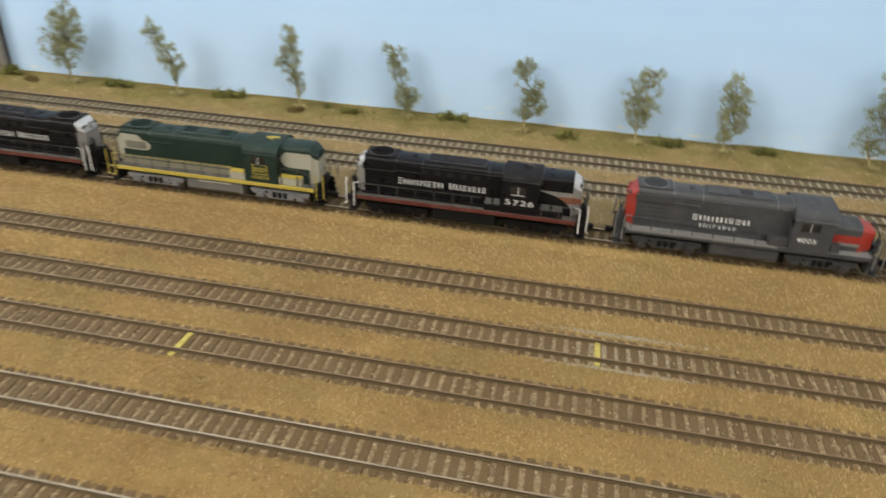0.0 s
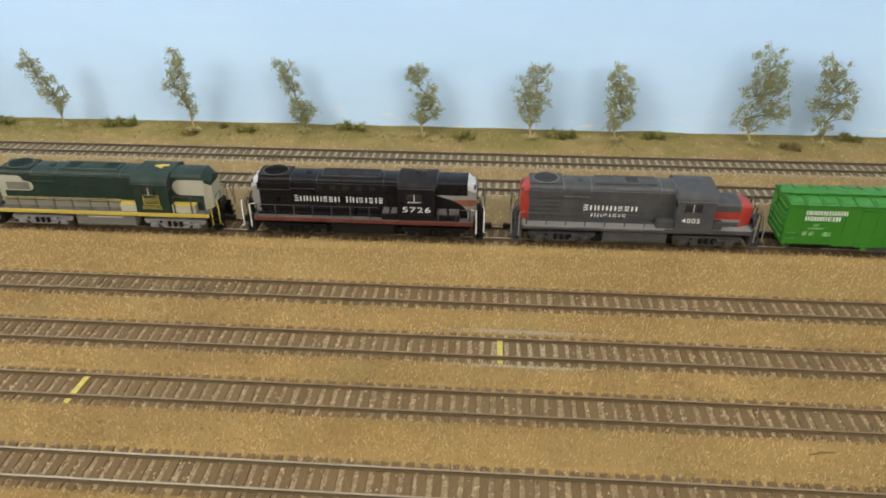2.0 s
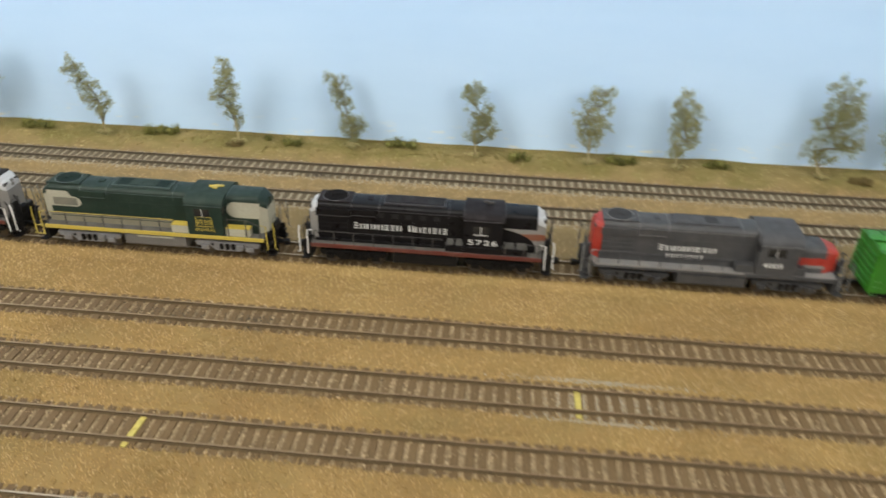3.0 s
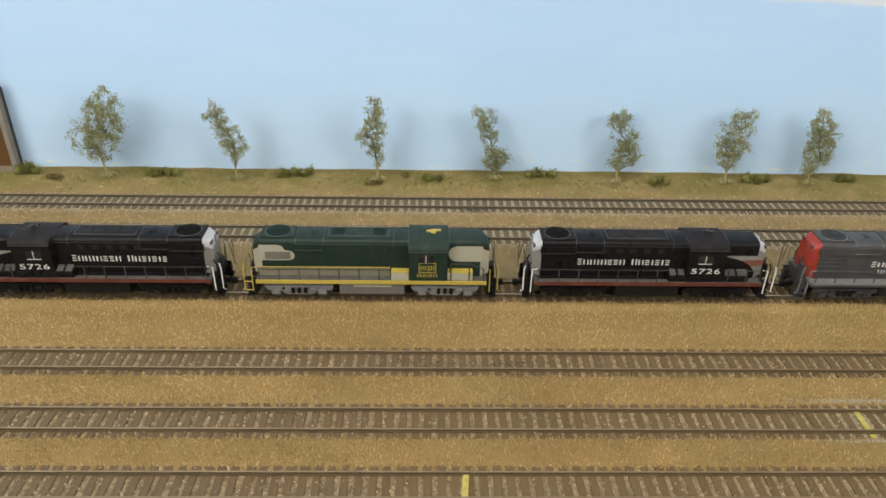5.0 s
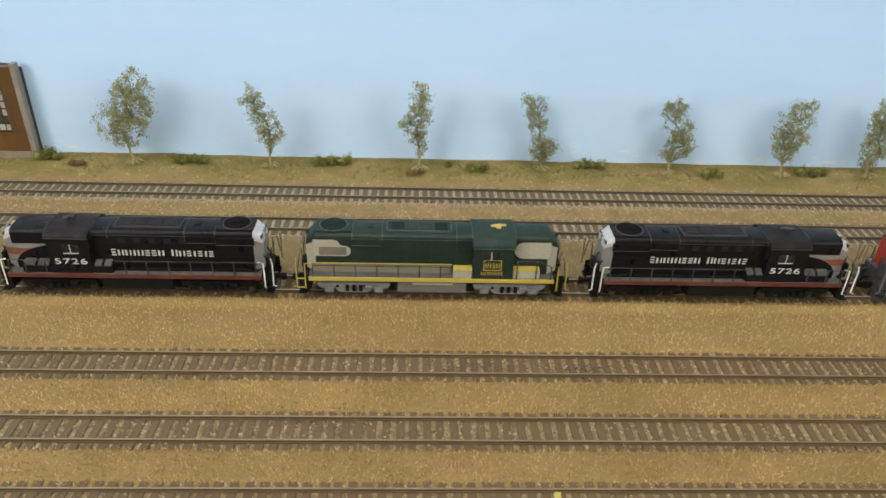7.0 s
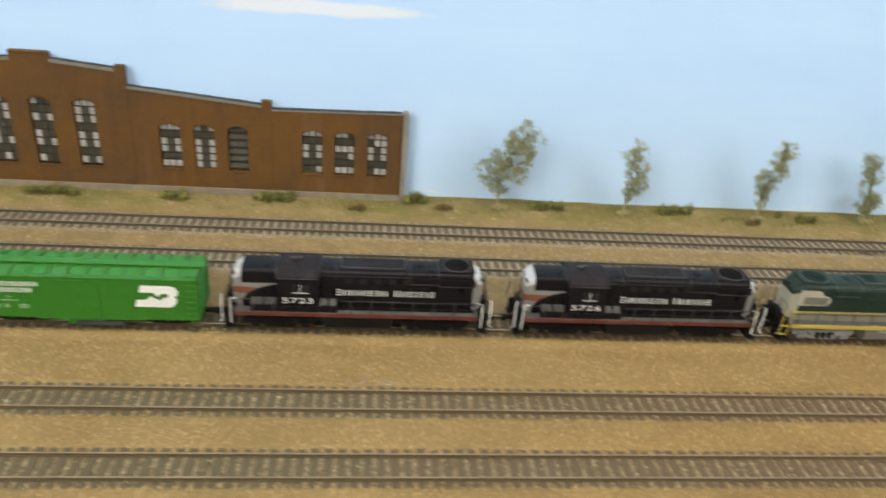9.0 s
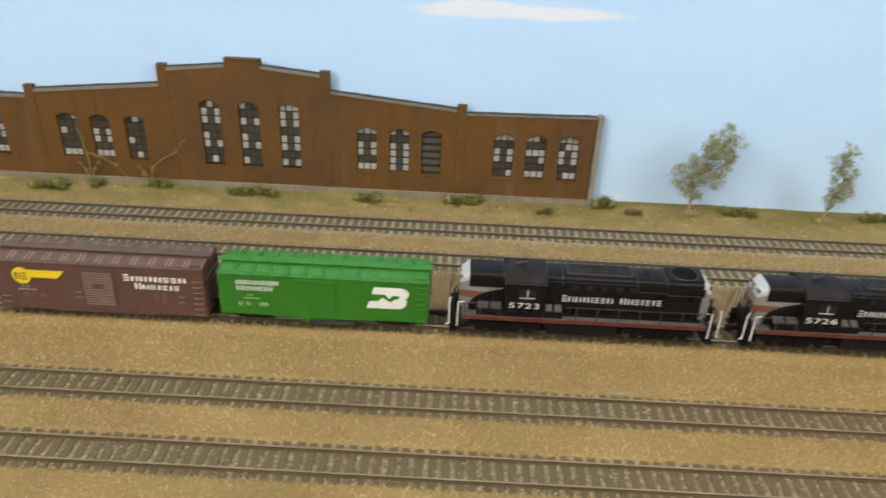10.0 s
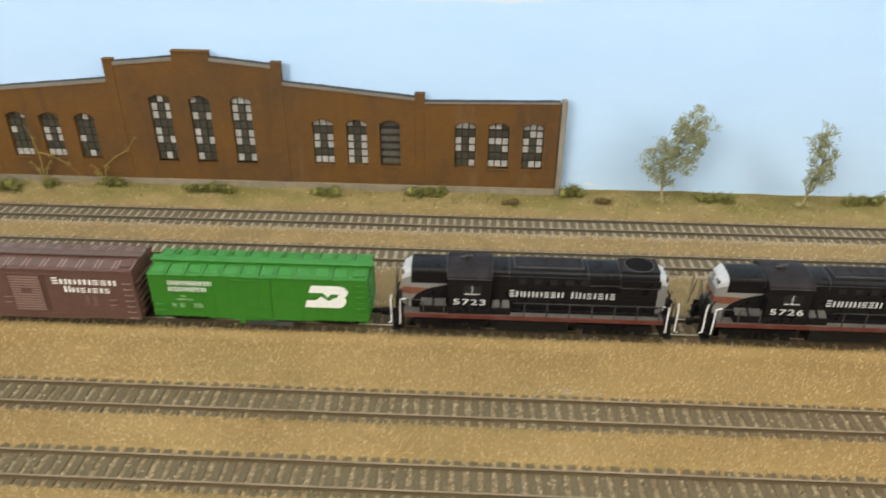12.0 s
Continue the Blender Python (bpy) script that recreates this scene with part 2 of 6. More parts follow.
def scenery(name, island):
    """Tan turf in the yard, greyer ballast along the far tracks, olive grass on the bank."""
    n = Nodes(name)
    pos = n.tree.nodes.new("ShaderNodeNewGeometry")
    xyz = n.add("ShaderNodeSeparateXYZ", Vector=pos.outputs["Position"])
    y = xyz.outputs["Y"]
    at = pos.outputs["Position"]
    broad = n.ramp(n.noise(9.0, 5.0, coord=at), 0.32, 0.68)
    mid = n.ramp(n.noise(45.0, 5.0, coord=at), 0.35, 0.7)
    tan = n.mix(broad, (0.239, 0.150, 0.055), (0.322, 0.212, 0.080))
    tan = n.mix(n.maths("MULTIPLY", mid, 0.22), tan, (0.180, 0.131, 0.052))
    streaky = n.add("ShaderNodeMapping", Vector=at, Scale=(0.55, 1.0, 1.0))
    tan = n.mix(n.ramp(n.noise(24.0, 4.0, 0.5, coord=streaky.outputs[0]), 0.50, 0.70, 0.0, 0.45), tan, (0.355, 0.238, 0.086))
    tan = n.mix(n.ramp(n.noise(19.0, 5.0, 0.55, coord=streaky.outputs[0]), 0.48, 0.32, 0.0, 0.30), tan, (0.185, 0.133, 0.053))
    # tan grows paler below x -0.25
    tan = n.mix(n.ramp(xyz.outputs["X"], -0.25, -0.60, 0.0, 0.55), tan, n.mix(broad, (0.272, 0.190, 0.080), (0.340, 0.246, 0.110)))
    tan = n.mix(n.ramp(n.noise(16.0, 5.0, coord=at), 0.50, 0.68, 0.0, 0.36), tan, (0.205, 0.158, 0.058))
    # slightly paler strip next to the train
    tan = n.mix(n.ramp(n.maths("ADD", y, n.maths("MULTIPLY", mid, 0.012)), -0.060, -0.040, 0.0, 0.22), tan, (0.365, 0.254, 0.107))
    sand = n.mix(mid, (0.262, 0.190, 0.090), (0.208, 0.152, 0.073))
    far = n.mix(mid, (0.290, 0.202, 0.090), (0.225, 0.160, 0.074))
    wave = n.maths("MULTIPLY", n.noise(30.0, 4.0, coord=at), 0.05)
    wobble = n.maths("ADD", y, wave)
    c = n.mix(n.ramp(wobble, 0.028, 0.050), tan, sand)
    c = n.mix(n.ramp(wobble, 0.120, 0.140), c, far)
    long = n.add("ShaderNodeMapping", Vector=at, Scale=(0.5, 1.0, 1.0))
    patch = n.ramp(n.noise(34.0, 4.0, coord=long.outputs[0]), 0.46, 0.60)
    straw = n.mix(n.ramp(n.noise(60.0, 5.0, coord=long.outputs[0]), 0.35, 0.65), (0.275, 0.212, 0.090), (0.192, 0.148, 0.056))
    olive = n.mix(n.maths("MULTIPLY", patch, 0.70), straw, (0.150, 0.136, 0.038))
    c = n.mix(n.ramp(wobble, 0.190, 0.206), c, olive)
    if island:
        r = pos.outputs["Random Per Island"]
        lift = n.add("ShaderNodeHueSaturation", Color=c, Value=n.ramp(r, 0.0, 1.0, 0.74, 1.72), Saturation=n.ramp(r, 0.55, 1.0, 1.0, 0.84))
        c = lift.outputs["Color"]
    else:
        f = n.ramp(n.noise(650.0, 3.0, coord=at), 0.35, 0.68)
        c = n.mix(f, n.mix(0.16, c, (0.130, 0.092, 0.042)), c)
        c = n.add("ShaderNodeHueSaturation", Color=c, Value=0.92).outputs["Color"]
        n.bump(n.noise(700.0, 3.0, coord=at), 0.35, 0.0008)
    return n.finish(c, 0.9, spec=0.15)


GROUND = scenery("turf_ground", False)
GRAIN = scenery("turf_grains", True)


def ballast(name, a, b, grey=0.0):
    """Loose stones; grey: how far they turn grey-olive on the mill side."""
    n = Nodes(name)
    pos = n.tree.nodes.new("ShaderNodeNewGeometry")
    c = n.mix(pos.outputs["Random Per Island"], a, b)
    x = n.add("ShaderNodeSeparateXYZ", Vector=pos.outputs["Position"]).outputs["X"]
    c = n.mix(n.ramp(x, -0.15, -0.50, 0.0, grey), c, n.mix(pos.outputs["Random Per Island"], (0.085, 0.070, 0.040), (0.350, 0.300, 0.190)))
    return n.finish(c, 0.9, spec=0.15)


BALLAST = ballast("brown_ballast", (0.104, 0.073, 0.040), (0.415, 0.316, 0.190), 0.75)


def bed_material(name, dark, light, stain):
    n = Nodes(name)
    at = n.tree.nodes.new("ShaderNodeNewGeometry").outputs["Position"]
    c = n.mix(n.ramp(n.noise(600.0, 4.0, coord=at), 0.33, 0.66), dark, light)
    c = n.mix(n.ramp(n.noise(150.0, 4.0, coord=at), 0.50, 0.66, 0.0, 0.70), c, stain)
    x = n.add("ShaderNodeSeparateXYZ", Vector=at).outputs["X"]
    # dark blotches, denser towards -x
    dark_blotch = n.maths("MULTIPLY", n.ramp(x, 0.10, -0.35, 0.0, 0.6), n.ramp(n.noise(260.0, 3.0, coord=at), 0.44, 0.60))
    c = n.mix(dark_blotch, c, stain)
    n.bump(n.noise(1100.0, 3.0, coord=at), 0.6, 0.0006)
    return n.finish(c, 0.9, spec=0.15)


BED = bed_material("tan_ballast_bed", (0.180, 0.127, 0.069), (0.320, 0.238, 0.138), (0.085, 0.060, 0.033))
FAR_BED = bed_material("pale_ballast_bed", (0.264, 0.223, 0.153), (0.365, 0.322, 0.236), (0.200, 0.160, 0.098))
FAR_BALLAST = ballast("pale_grey_ballast", (0.221, 0.186, 0.129), (0.451, 0.402, 0.311))
OILY = ballast("oil_stained_ballast", (0.030, 0.024, 0.018), (0.10, 0.08, 0.055))
PALE_BALLAST = ballast("whitened_ballast", (0.25, 0.218, 0.160), (0.38, 0.34, 0.262))


def sky_paint():
    n = Nodes("sky_paint")
    pos = n.tree.nodes.new("ShaderNodeNewGeometry").outputs["Position"]
    z = n.add("ShaderNodeSeparateXYZ", Vector=pos).outputs["Z"]
    brushed = n.add("ShaderNodeMapping", Vector=pos, Scale=(0.25, 1.0, 1.0))
    f = n.ramp(n.noise(26.0, 5.0, coord=brushed.outputs[0]), 0.3, 0.7)
    low = n.mix(f, (0.455, 0.615, 0.785), (0.50, 0.655, 0.82))
    high = n.mix(f, (0.435, 0.625, 0.865), (0.47, 0.655, 0.885))
    c = n.mix(n.ramp(z, 0.01, 0.13), low, high)
    scuff = n.maths("MULTIPLY", n.ramp(n.noise(160.0, 5.0, coord=brushed.outputs[0]), 0.58, 0.66), n.ramp(z, 0.030, 0.012))
    c = n.mix(n.maths("MULTIPLY", scuff, 0.85), c, (0.68, 0.69, 0.66))
    # thin brushed clouds: middle x and z, half length and half height
    x = n.add("ShaderNodeSeparateXYZ", Vector=pos).outputs["X"]
    ragged = n.noise(42.0, 6.0, 0.6, coord=brushed.outputs[0])
    for cx, cz, hl, hh in ((-0.586, 0.1748, 0.092, 0.0078), (0.290, 0.1800, 0.150, 0.0100)):
        u = n.maths("DIVIDE", n.maths("SUBTRACT", x, cx), hl)
        v = n.maths("DIVIDE", n.maths("SUBTRACT", z, cz), hh)
        d = n.maths("ADD", n.maths("MULTIPLY", u, u), n.maths("MULTIPLY", v, v))
        d = n.maths("ADD", d, n.maths("MULTIPLY", n.maths("SUBTRACT", ragged, 0.5), 3.6))
        c = n.mix(n.ramp(d, 1.20, 0.65, 0.0, 0.80), c, (0.72, 0.74, 0.79))
    n.bump(n.noise(300.0, 3.0), 0.06, 0.0005)
    return n.finish(c, 0.62, spec=0.3)


SKY = sky_paint()


def brick_material():
    n = Nodes("painted_brick")
    pos = n.tree.nodes.new("ShaderNodeNewGeometry").outputs["Position"]
    flat = n.add("ShaderNodeMapping", Vector=pos, Rotation=(radians(90), 0, 0))
    b = n.tree.nodes.new("ShaderNodeTexBrick")
    n.set(b.inputs["Vector"], flat.outputs[0])
    b.inputs["Color1"].default_value = (0.114, 0.052, 0.0088, 1)
    b.inputs["Color2"].default_value = (0.136, 0.063, 0.0108, 1)
    b.inputs["Mortar"].default_value = (0.090, 0.043, 0.010, 1)
    for key, value in (("Scale", 1.0), ("Brick Width", 0.0026), ("Row Height", 0.00095), ("Mortar Size", 0.00010)):
        b.inputs[key].default_value = value
    stain = n.ramp(n.noise(17.0, 6.0, coord=pos), 0.42, 0.72, 0.0, 0.7)
    c = n.mix(stain, b.outputs["Color"], (0.066, 0.038, 0.018))
    c = n.mix(n.ramp(n.noise(120.0, 5.0, coord=pos), 0.5, 0.8, 0.0, 0.35), c, (0.165, 0.070, 0.015))
    tall = n.add("ShaderNodeMapping", Vector=pos, Scale=(1.0, 1.0, 0.16))
    c = n.mix(n.ramp(n.noise(75.0, 4.0, coord=tall.outputs[0]), 0.52, 0.72, 0.0, 0.45), c, (0.062, 0.033, 0.014))
    c = n.mix(n.ramp(n.noise(38.0, 5.0, coord=tall.outputs[0]), 0.57, 0.74, 0.0, 0.50), c, (0.17, 0.105, 0.055))
    n.bump(b.outputs["Fac"], -0.35, 0.0003)
    return n.finish(c, 0.75, spec=0.3)


BRICK = brick_material()
STONE = plain("grey_stone", (0.215, 0.190, 0.155), 0.8, 70.0, 0.18, 0.2)
FOOTING = plain("dusty_stone_footing", (0.205, 0.170, 0.115), 0.85, 90.0, 0.2, 0.2)
COPING = plain("pale_coping", (0.175, 0.155, 0.125), 0.8, 70.0, 0.15, 0.2)
TAR_AND_GAP = plain("black_tar_edge_and_gap", (0.025, 0.024, 0.024), 0.7, 70.0, 0.2)
SASH = plain("dark_window_bars", (0.026, 0.022, 0.014), 0.7, 200.0, 0.2)
LOUVRE = plain("dark_louvre_slats", (0.050, 0.043, 0.028), 0.7, 250.0, 0.3)
PANE_WHITE = plain("whitened_pane", (0.36, 0.345, 0.31), 0.6, 330.0, 0.30)
PANE_DARK = plain("dusty_dark_pane", (0.047, 0.041, 0.026), 0.55, 250.0, 0.3)

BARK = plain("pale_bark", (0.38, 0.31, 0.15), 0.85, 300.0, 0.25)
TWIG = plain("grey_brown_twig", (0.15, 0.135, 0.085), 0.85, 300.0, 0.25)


def leaves(name, a, b):
    n = Nodes(name)
    pos = n.tree.nodes.new("ShaderNodeNewGeometry")
    c = n.mix(pos.outputs["Random Per Island"], a, b)
    return n.finish(c, 0.75, spec=0.25)


LEAF = leaves("olive_leaves", (0.150, 0.152, 0.056), (0.385, 0.378, 0.200))
LEAF_DARK = leaves("deep_green_leaves", (0.135, 0.142, 0.052), (0.320, 0.318, 0.158))
BUSH = leaves("dark_bush_foam", (0.068, 0.068, 0.014), (0.215, 0.205, 0.054))
BUSH_BROWN = leaves("brown_bush_foam", (0.10, 0.072, 0.025), (0.22, 0.165, 0.06))
BANK_GRASS = leaves("bank_grass_blades", (0.165, 0.148, 0.045), (0.33, 0.255, 0.105))
STRAW = leaves("pale_straw", (0.30, 0.255, 0.105), (0.44, 0.385, 0.185))
WEED = leaves("dry_weed", (0.20, 0.155, 0.036), (0.33, 0.265, 0.080))
ROOM_WALL = plain("room_wall_paint", (0.34, 0.33, 0.31), 0.8, 4.0, 0.05)
ROOM_CEILING = plain("ceiling_paint", (0.78, 0.77, 0.74), 0.85, 5.0, 0.04)
ROOM_FLOOR = plain("room_floor_covering", (0.22, 0.20, 0.18), 0.7, 6.0, 0.15)
FASCIA = plain("fascia_paint", (0.06, 0.09, 0.07), 0.6, 8.0, 0.1)


def glow(name, colour, strength):
    n = Nodes(name)
    n.set(n.bsdf.inputs["Emission Color"], colour)
    n.bsdf.inputs["Emission Strength"].default_value = strength
    return n.finish(colour, 0.5)


DIFFUSER = glow("lamp_diffuser", (1.0, 0.97, 0.9), 6.0)


# ---------------------------------------------------------------- mesh helpers
def box(bm, x0, x1, y0, y1, z0, z1, bevel=0.0):
    made = bmesh.ops.create_cube(bm, size=1.0, matrix=Matrix.LocRotScale(((x0 + x1) / 2, (y0 + y1) / 2, (z0 + z1) / 2), None, (abs(x1 - x0), abs(y1 - y0), abs(z1 - z0))))
    if bevel:
        edges = list({e for v in made["verts"] for e in v.link_edges})
        bmesh.ops.bevel(bm, geom=edges, offset=bevel, segments=2, profile=0.6, affect="EDGES")
    return bm


def prism(bm, points, a, b, plane="xz", shrink=None):
    """A polygon drawn in plane (xz: run along y; yz: along x; xy: along z), between a and b."""
    def at(p, d, s=1.0, c=(0, 0)):
        u, v = c[0] + (p[0] - c[0]) * s, c[1] + (p[1] - c[1]) * s
        return {"xz": (u, d, v), "yz": (d, u, v), "xy": (u, v, d)}[plane]
    s, c = shrink or (1.0, (0, 0))
    lo = [bm.verts.new(at(p, a)) for p in points]
    hi = [bm.verts.new(at(p, b, s, c)) for p in points]
    faces = [bm.faces.new(lo), bm.faces.new(hi[::-1])]
    for i in range(len(points)):
        j = (i + 1) % len(points)
        faces.append(bm.faces.new((lo[j], lo[i], hi[i], hi[j])))
    bmesh.ops.recalc_face_normals(bm, faces=faces)
    return bm


def rod(bm, centre, axis, radius, length, seg=16, r2=None):
    turn = {"x": Euler((0, radians(90), 0)), "y": Euler((radians(90), 0, 0)), "z": Euler((0, 0, 0))}[axis]
    bmesh.ops.create_cone(bm, cap_ends=True, segments=seg, radius1=radius, radius2=radius if r2 is None else r2, depth=length, matrix=Matrix.LocRotScale(centre, turn, None))
    return bm


def tube(bm, points, radii, seg=6):
    """A bent wire or limb through the points."""
    pts = [Vector(p) for p in points]
    if not isinstance(radii, (list, tuple)):
        radii = [radii] * len(pts)
    rings = []
    for i, p in enumerate(pts):
        way = (pts[min(i + 1, len(pts) - 1)] - pts[max(i - 1, 0)]).normalized()
        side = way.orthogonal().normalized()
        other = way.cross(side)
        rings.append([bm.verts.new(p + (side * math.cos(k * math.tau / seg) + other * math.sin(k * math.tau / seg)) * radii[i]) for k in range(seg)])
    for a, b in zip(rings, rings[1:]):
        for k in range(seg):
            bm.faces.new((a[k], a[(k + 1) % seg], b[(k + 1) % seg], b[k]))
    bm.faces.new(rings[0][::-1])
    bm.faces.new(rings[-1])
    return bm


def mesh_of(name, bm, material, smooth=False):
    bmesh.ops.recalc_face_normals(bm, faces=bm.faces[:])
    me = bpy.data.meshes.new(name)
    bm.to_mesh(me)
    bm.free()
    me.materials.append(material)
    if smooth:
        me.polygons.foreach_set("use_smooth", [True] * len(me.polygons))
        me.set_sharp_from_angle(angle=radians(38))
    return me


def part(name, bm, material, parent=None, label="", smooth=False):
    ob = new(name, mesh_of(name, bm, material, smooth))
    ob.parent = parent
    return tagged(ob, label) if label else ob


def boxpart(name, dims, material, parent=None, label="", bevel=0.0003):
    return part(name, box(bmesh.new(), *dims, bevel), material, parent, label)


def thing(name, label, category, group="", kind=""):
    return tagged(new(name), label, category, group, kind)


def words(name, text, size, material, parent, x, y, z, squeeze=1.0, label=""):
    """Raised figures on a side that faces -y; x, z: middle of the line."""
    curve = bpy.data.curves.new(name, "FONT")
    curve.body, curve.size, curve.extrude, curve.align_x, curve.align_y = text, size, 0.00008, "CENTER", "CENTER"
    curve.space_character = 1.12
    curve.offset = size * 0.002
    tmp = new("tmp", curve)
    me = bpy.data.meshes.new_from_object(tmp.evaluated_get(bpy.context.evaluated_depsgraph_get()))
    bpy.data.objects.remove(tmp)
    bpy.data.curves.remove(curve)
    me.transform(pose(x, y, z, 90, 0, 0) @ Matrix.Diagonal((squeeze, 1, 1, 1)))
    me.materials.clear()
    me.materials.append(material)
    ob = new(name, me)
    ob.parent = parent
    return tagged(ob, label) if label else ob


def name_bars(name, material, parent, x0, x1, y, z0, z1, marks, label="", initial=1.0, bold=0.0):
    """A line of writing as plain bars. n: two uprights, i: one, e: three short level bars, a space: a gap.
    initial: how much taller the first mark of each word stands; bold: how much wider each bar is."""
    wide = {"n": 1.0, "i": 0.62, "e": 0.88, " ": 0.8}
    unit = (x1 - x0) / sum(wide[k] for k in marks)
    bm, x, first, tall = bmesh.new(), x0, True, z1 - z0
    for k in marks:
        step = wide[k] * unit
        top = z1 + tall * (initial - 1.0) if first else z1
        first = k == " "

        def bar(s0, s1, h0, h1):
            box(bm, x + step * s0, x + step * s1, y - 0.00016, y, z0 + (top - z0) * h0, z0 + (top - z0) * h1)
        if k == "n":
            bar(0.10 - bold / 2, 0.32 + bold, 0.0, 1.0)
            bar(0.68 - bold, 0.86 + bold / 2, 0.0, 1.0)
        elif k == "i":
            bar(0.32 - bold, 0.66 + bold, 0.0, 1.0)
        elif k == "e":
            for h0, h1 in ((0.0, 0.17 + bold / 2), (0.42 - bold / 3, 0.58 + bold / 3), (0.83 - bold / 2, 1.0)):
                bar(0.14 - bold / 2, 0.80 + bold / 2, h0, h1)
        x += step
    return part(name, bm, material, parent, label)


# ---------------------------------------------------------------- setting: room, table, backdrop
BACK_Y = 0.208
TRACKS = [-0.303, -0.241, -0.1825, -0.1325, -0.0775, 0.0040, 0.0945, 0.153]
RAIL_Z = [-0.001, -0.001, -0.001, -0.001, -0.001, 0.0025, 0.0, 0.0]
X0, X1 = -1.30, 0.75


def structure(name, bm, material, label, smooth=False):
    return tagged(part(name, bm, material, None, "", smooth), label, name.split("_")[0], "", "structure")


structure("floor", box(bmesh.new(), -2.7, 2.5, -2.1, 0.34, FLOOR_Z - 0.1, FLOOR_Z), ROOM_FLOOR, "plain dark floor of the layout room")
structure("ceiling", box(bmesh.new(), -2.7, 2.5, -2.1, 0.34, CEILING_Z, CEILING_Z + 0.1), ROOM_CEILING, "plain off-white ceiling of the layout room")
structure("wall_north", box(bmesh.new(), -2.7, 2.5, 0.24, 0.34, FLOOR_Z, CEILING_Z), ROOM_WALL, "plain room wall behind the backdrop")
structure("wall_south", box(bmesh.new(), -2.7, 2.5, -2.1, -2.0, FLOOR_Z, CEILING_Z), ROOM_WALL, "plain room wall opposite the layout")
structure("wall_west", box(bmesh.new(), -2.7, -2.6, -2.0, 0.24, FLOOR_Z, CEILING_Z), ROOM_WALL, "plain room side wall")
structure("wall_east", box(bmesh.new(), 2.4, 2.5, -2.0, 0.24, FLOOR_Z, CEILING_Z), ROOM_WALL, "plain room side wall")
structure("backdrop", box(bmesh.new(), -2.2, 1.7, BACK_Y, BACK_Y + 0.006, -0.03, 0.62), SKY, "pale blue painted sky backdrop board with brush marks")

table = thing("layout_table", "dark-fronted layout table carrying the yard", "table")
boxpart("tabletop", (-2.2, 1.7, -0.36, 0.236, -0.030, -0.014), FASCIA, table)
boxpart("fascia", (-2.2, 1.7, -0.372, -0.3602, -0.12, -0.004), FASCIA, table)
for lx in (-2.0, -0.3, 1.5):
    for ly in (-0.3, 0.18):
        boxpart("leg", (lx - 0.03, lx + 0.03, ly - 0.03, ly + 0.03, FLOOR_Z, -0.0302), FASCIA, table)

for lx, ly, llen, ldep, power in LAMPS:
    fixture = thing("ceiling_light", "white ceiling light with a glowing diffuser", "ceiling light", "ceiling lights")
    boxpart("housing", (lx - llen / 2 - 0.02, lx + llen / 2 + 0.02, ly - ldep / 2 - 0.02, ly + ldep / 2 + 0.02, CEILING_Z - 0.045, CEILING_Z), ROOM_CEILING, fixture)
    boxpart("diffuser", (lx - llen / 2, lx + llen / 2, ly - ldep / 2, ly + ldep / 2, CEILING_Z - 0.055, CEILING_Z - 0.0455), DIFFUSER, fixture)


def smooth01(a, b, v):
    t = min(1.0, max(0.0, (v - a) / (b - a)))
    return t * t * (3 - 2 * t)


def ground_z(x, y):
    """Height of the scenery: shallow beds under the tracks, a low bank along the backdrop."""
    z = -0.0024
    near = min(abs(y - c) for c in TRACKS)
    z -= 0.0020 * (1 - smooth01(0.0118, 0.0170, near))
    z += 0.0012 * noise.noise((x * 22, y * 30, 3.1)) * smooth01(0.013, 0.024, near)
    z += 0.0028 * (1 - smooth01(0.0165, 0.0260, abs(y - TRACKS[5])))
    if y > 0.168:
        z += 0.0076 * smooth01(0.168, 0.192, y) + 0.0020 * smooth01(0.186, 0.206, y)
        z += smooth01(0.172, 0.19, y) * (1 - 0.75 * smooth01(0.196, 0.207, y)) * (0.0018 * noise.noise((x * 16, y * 25, 7.7)) + 0.0012 * noise.noise((x * 60, y * 60, 1.7)))
    return z


def build_ground():
    nx, ny = 640, 380
    xs, ys = np.linspace(-2.2, 1.7, nx), np.linspace(-0.36, BACK_Y, ny)
    verts = [(x, y, ground_z(x, y)) for y in ys for x in xs]
    faces = [(j * nx + i, j * nx + i + 1, (j + 1) * nx + i + 1, (j + 1) * nx + i) for j in range(ny - 1) for i in range(nx - 1)]
    me = bpy.data.meshes.new("ground")
    me.from_pydata(verts, [], faces)
    me.materials.append(GROUND)
    me.polygons.foreach_set("use_smooth", [True] * len(me.polygons))
    return tagged(new("ground", me), "tan turf-covered yard ground with a grassy bank", "ground", "", "structure")


build_ground()


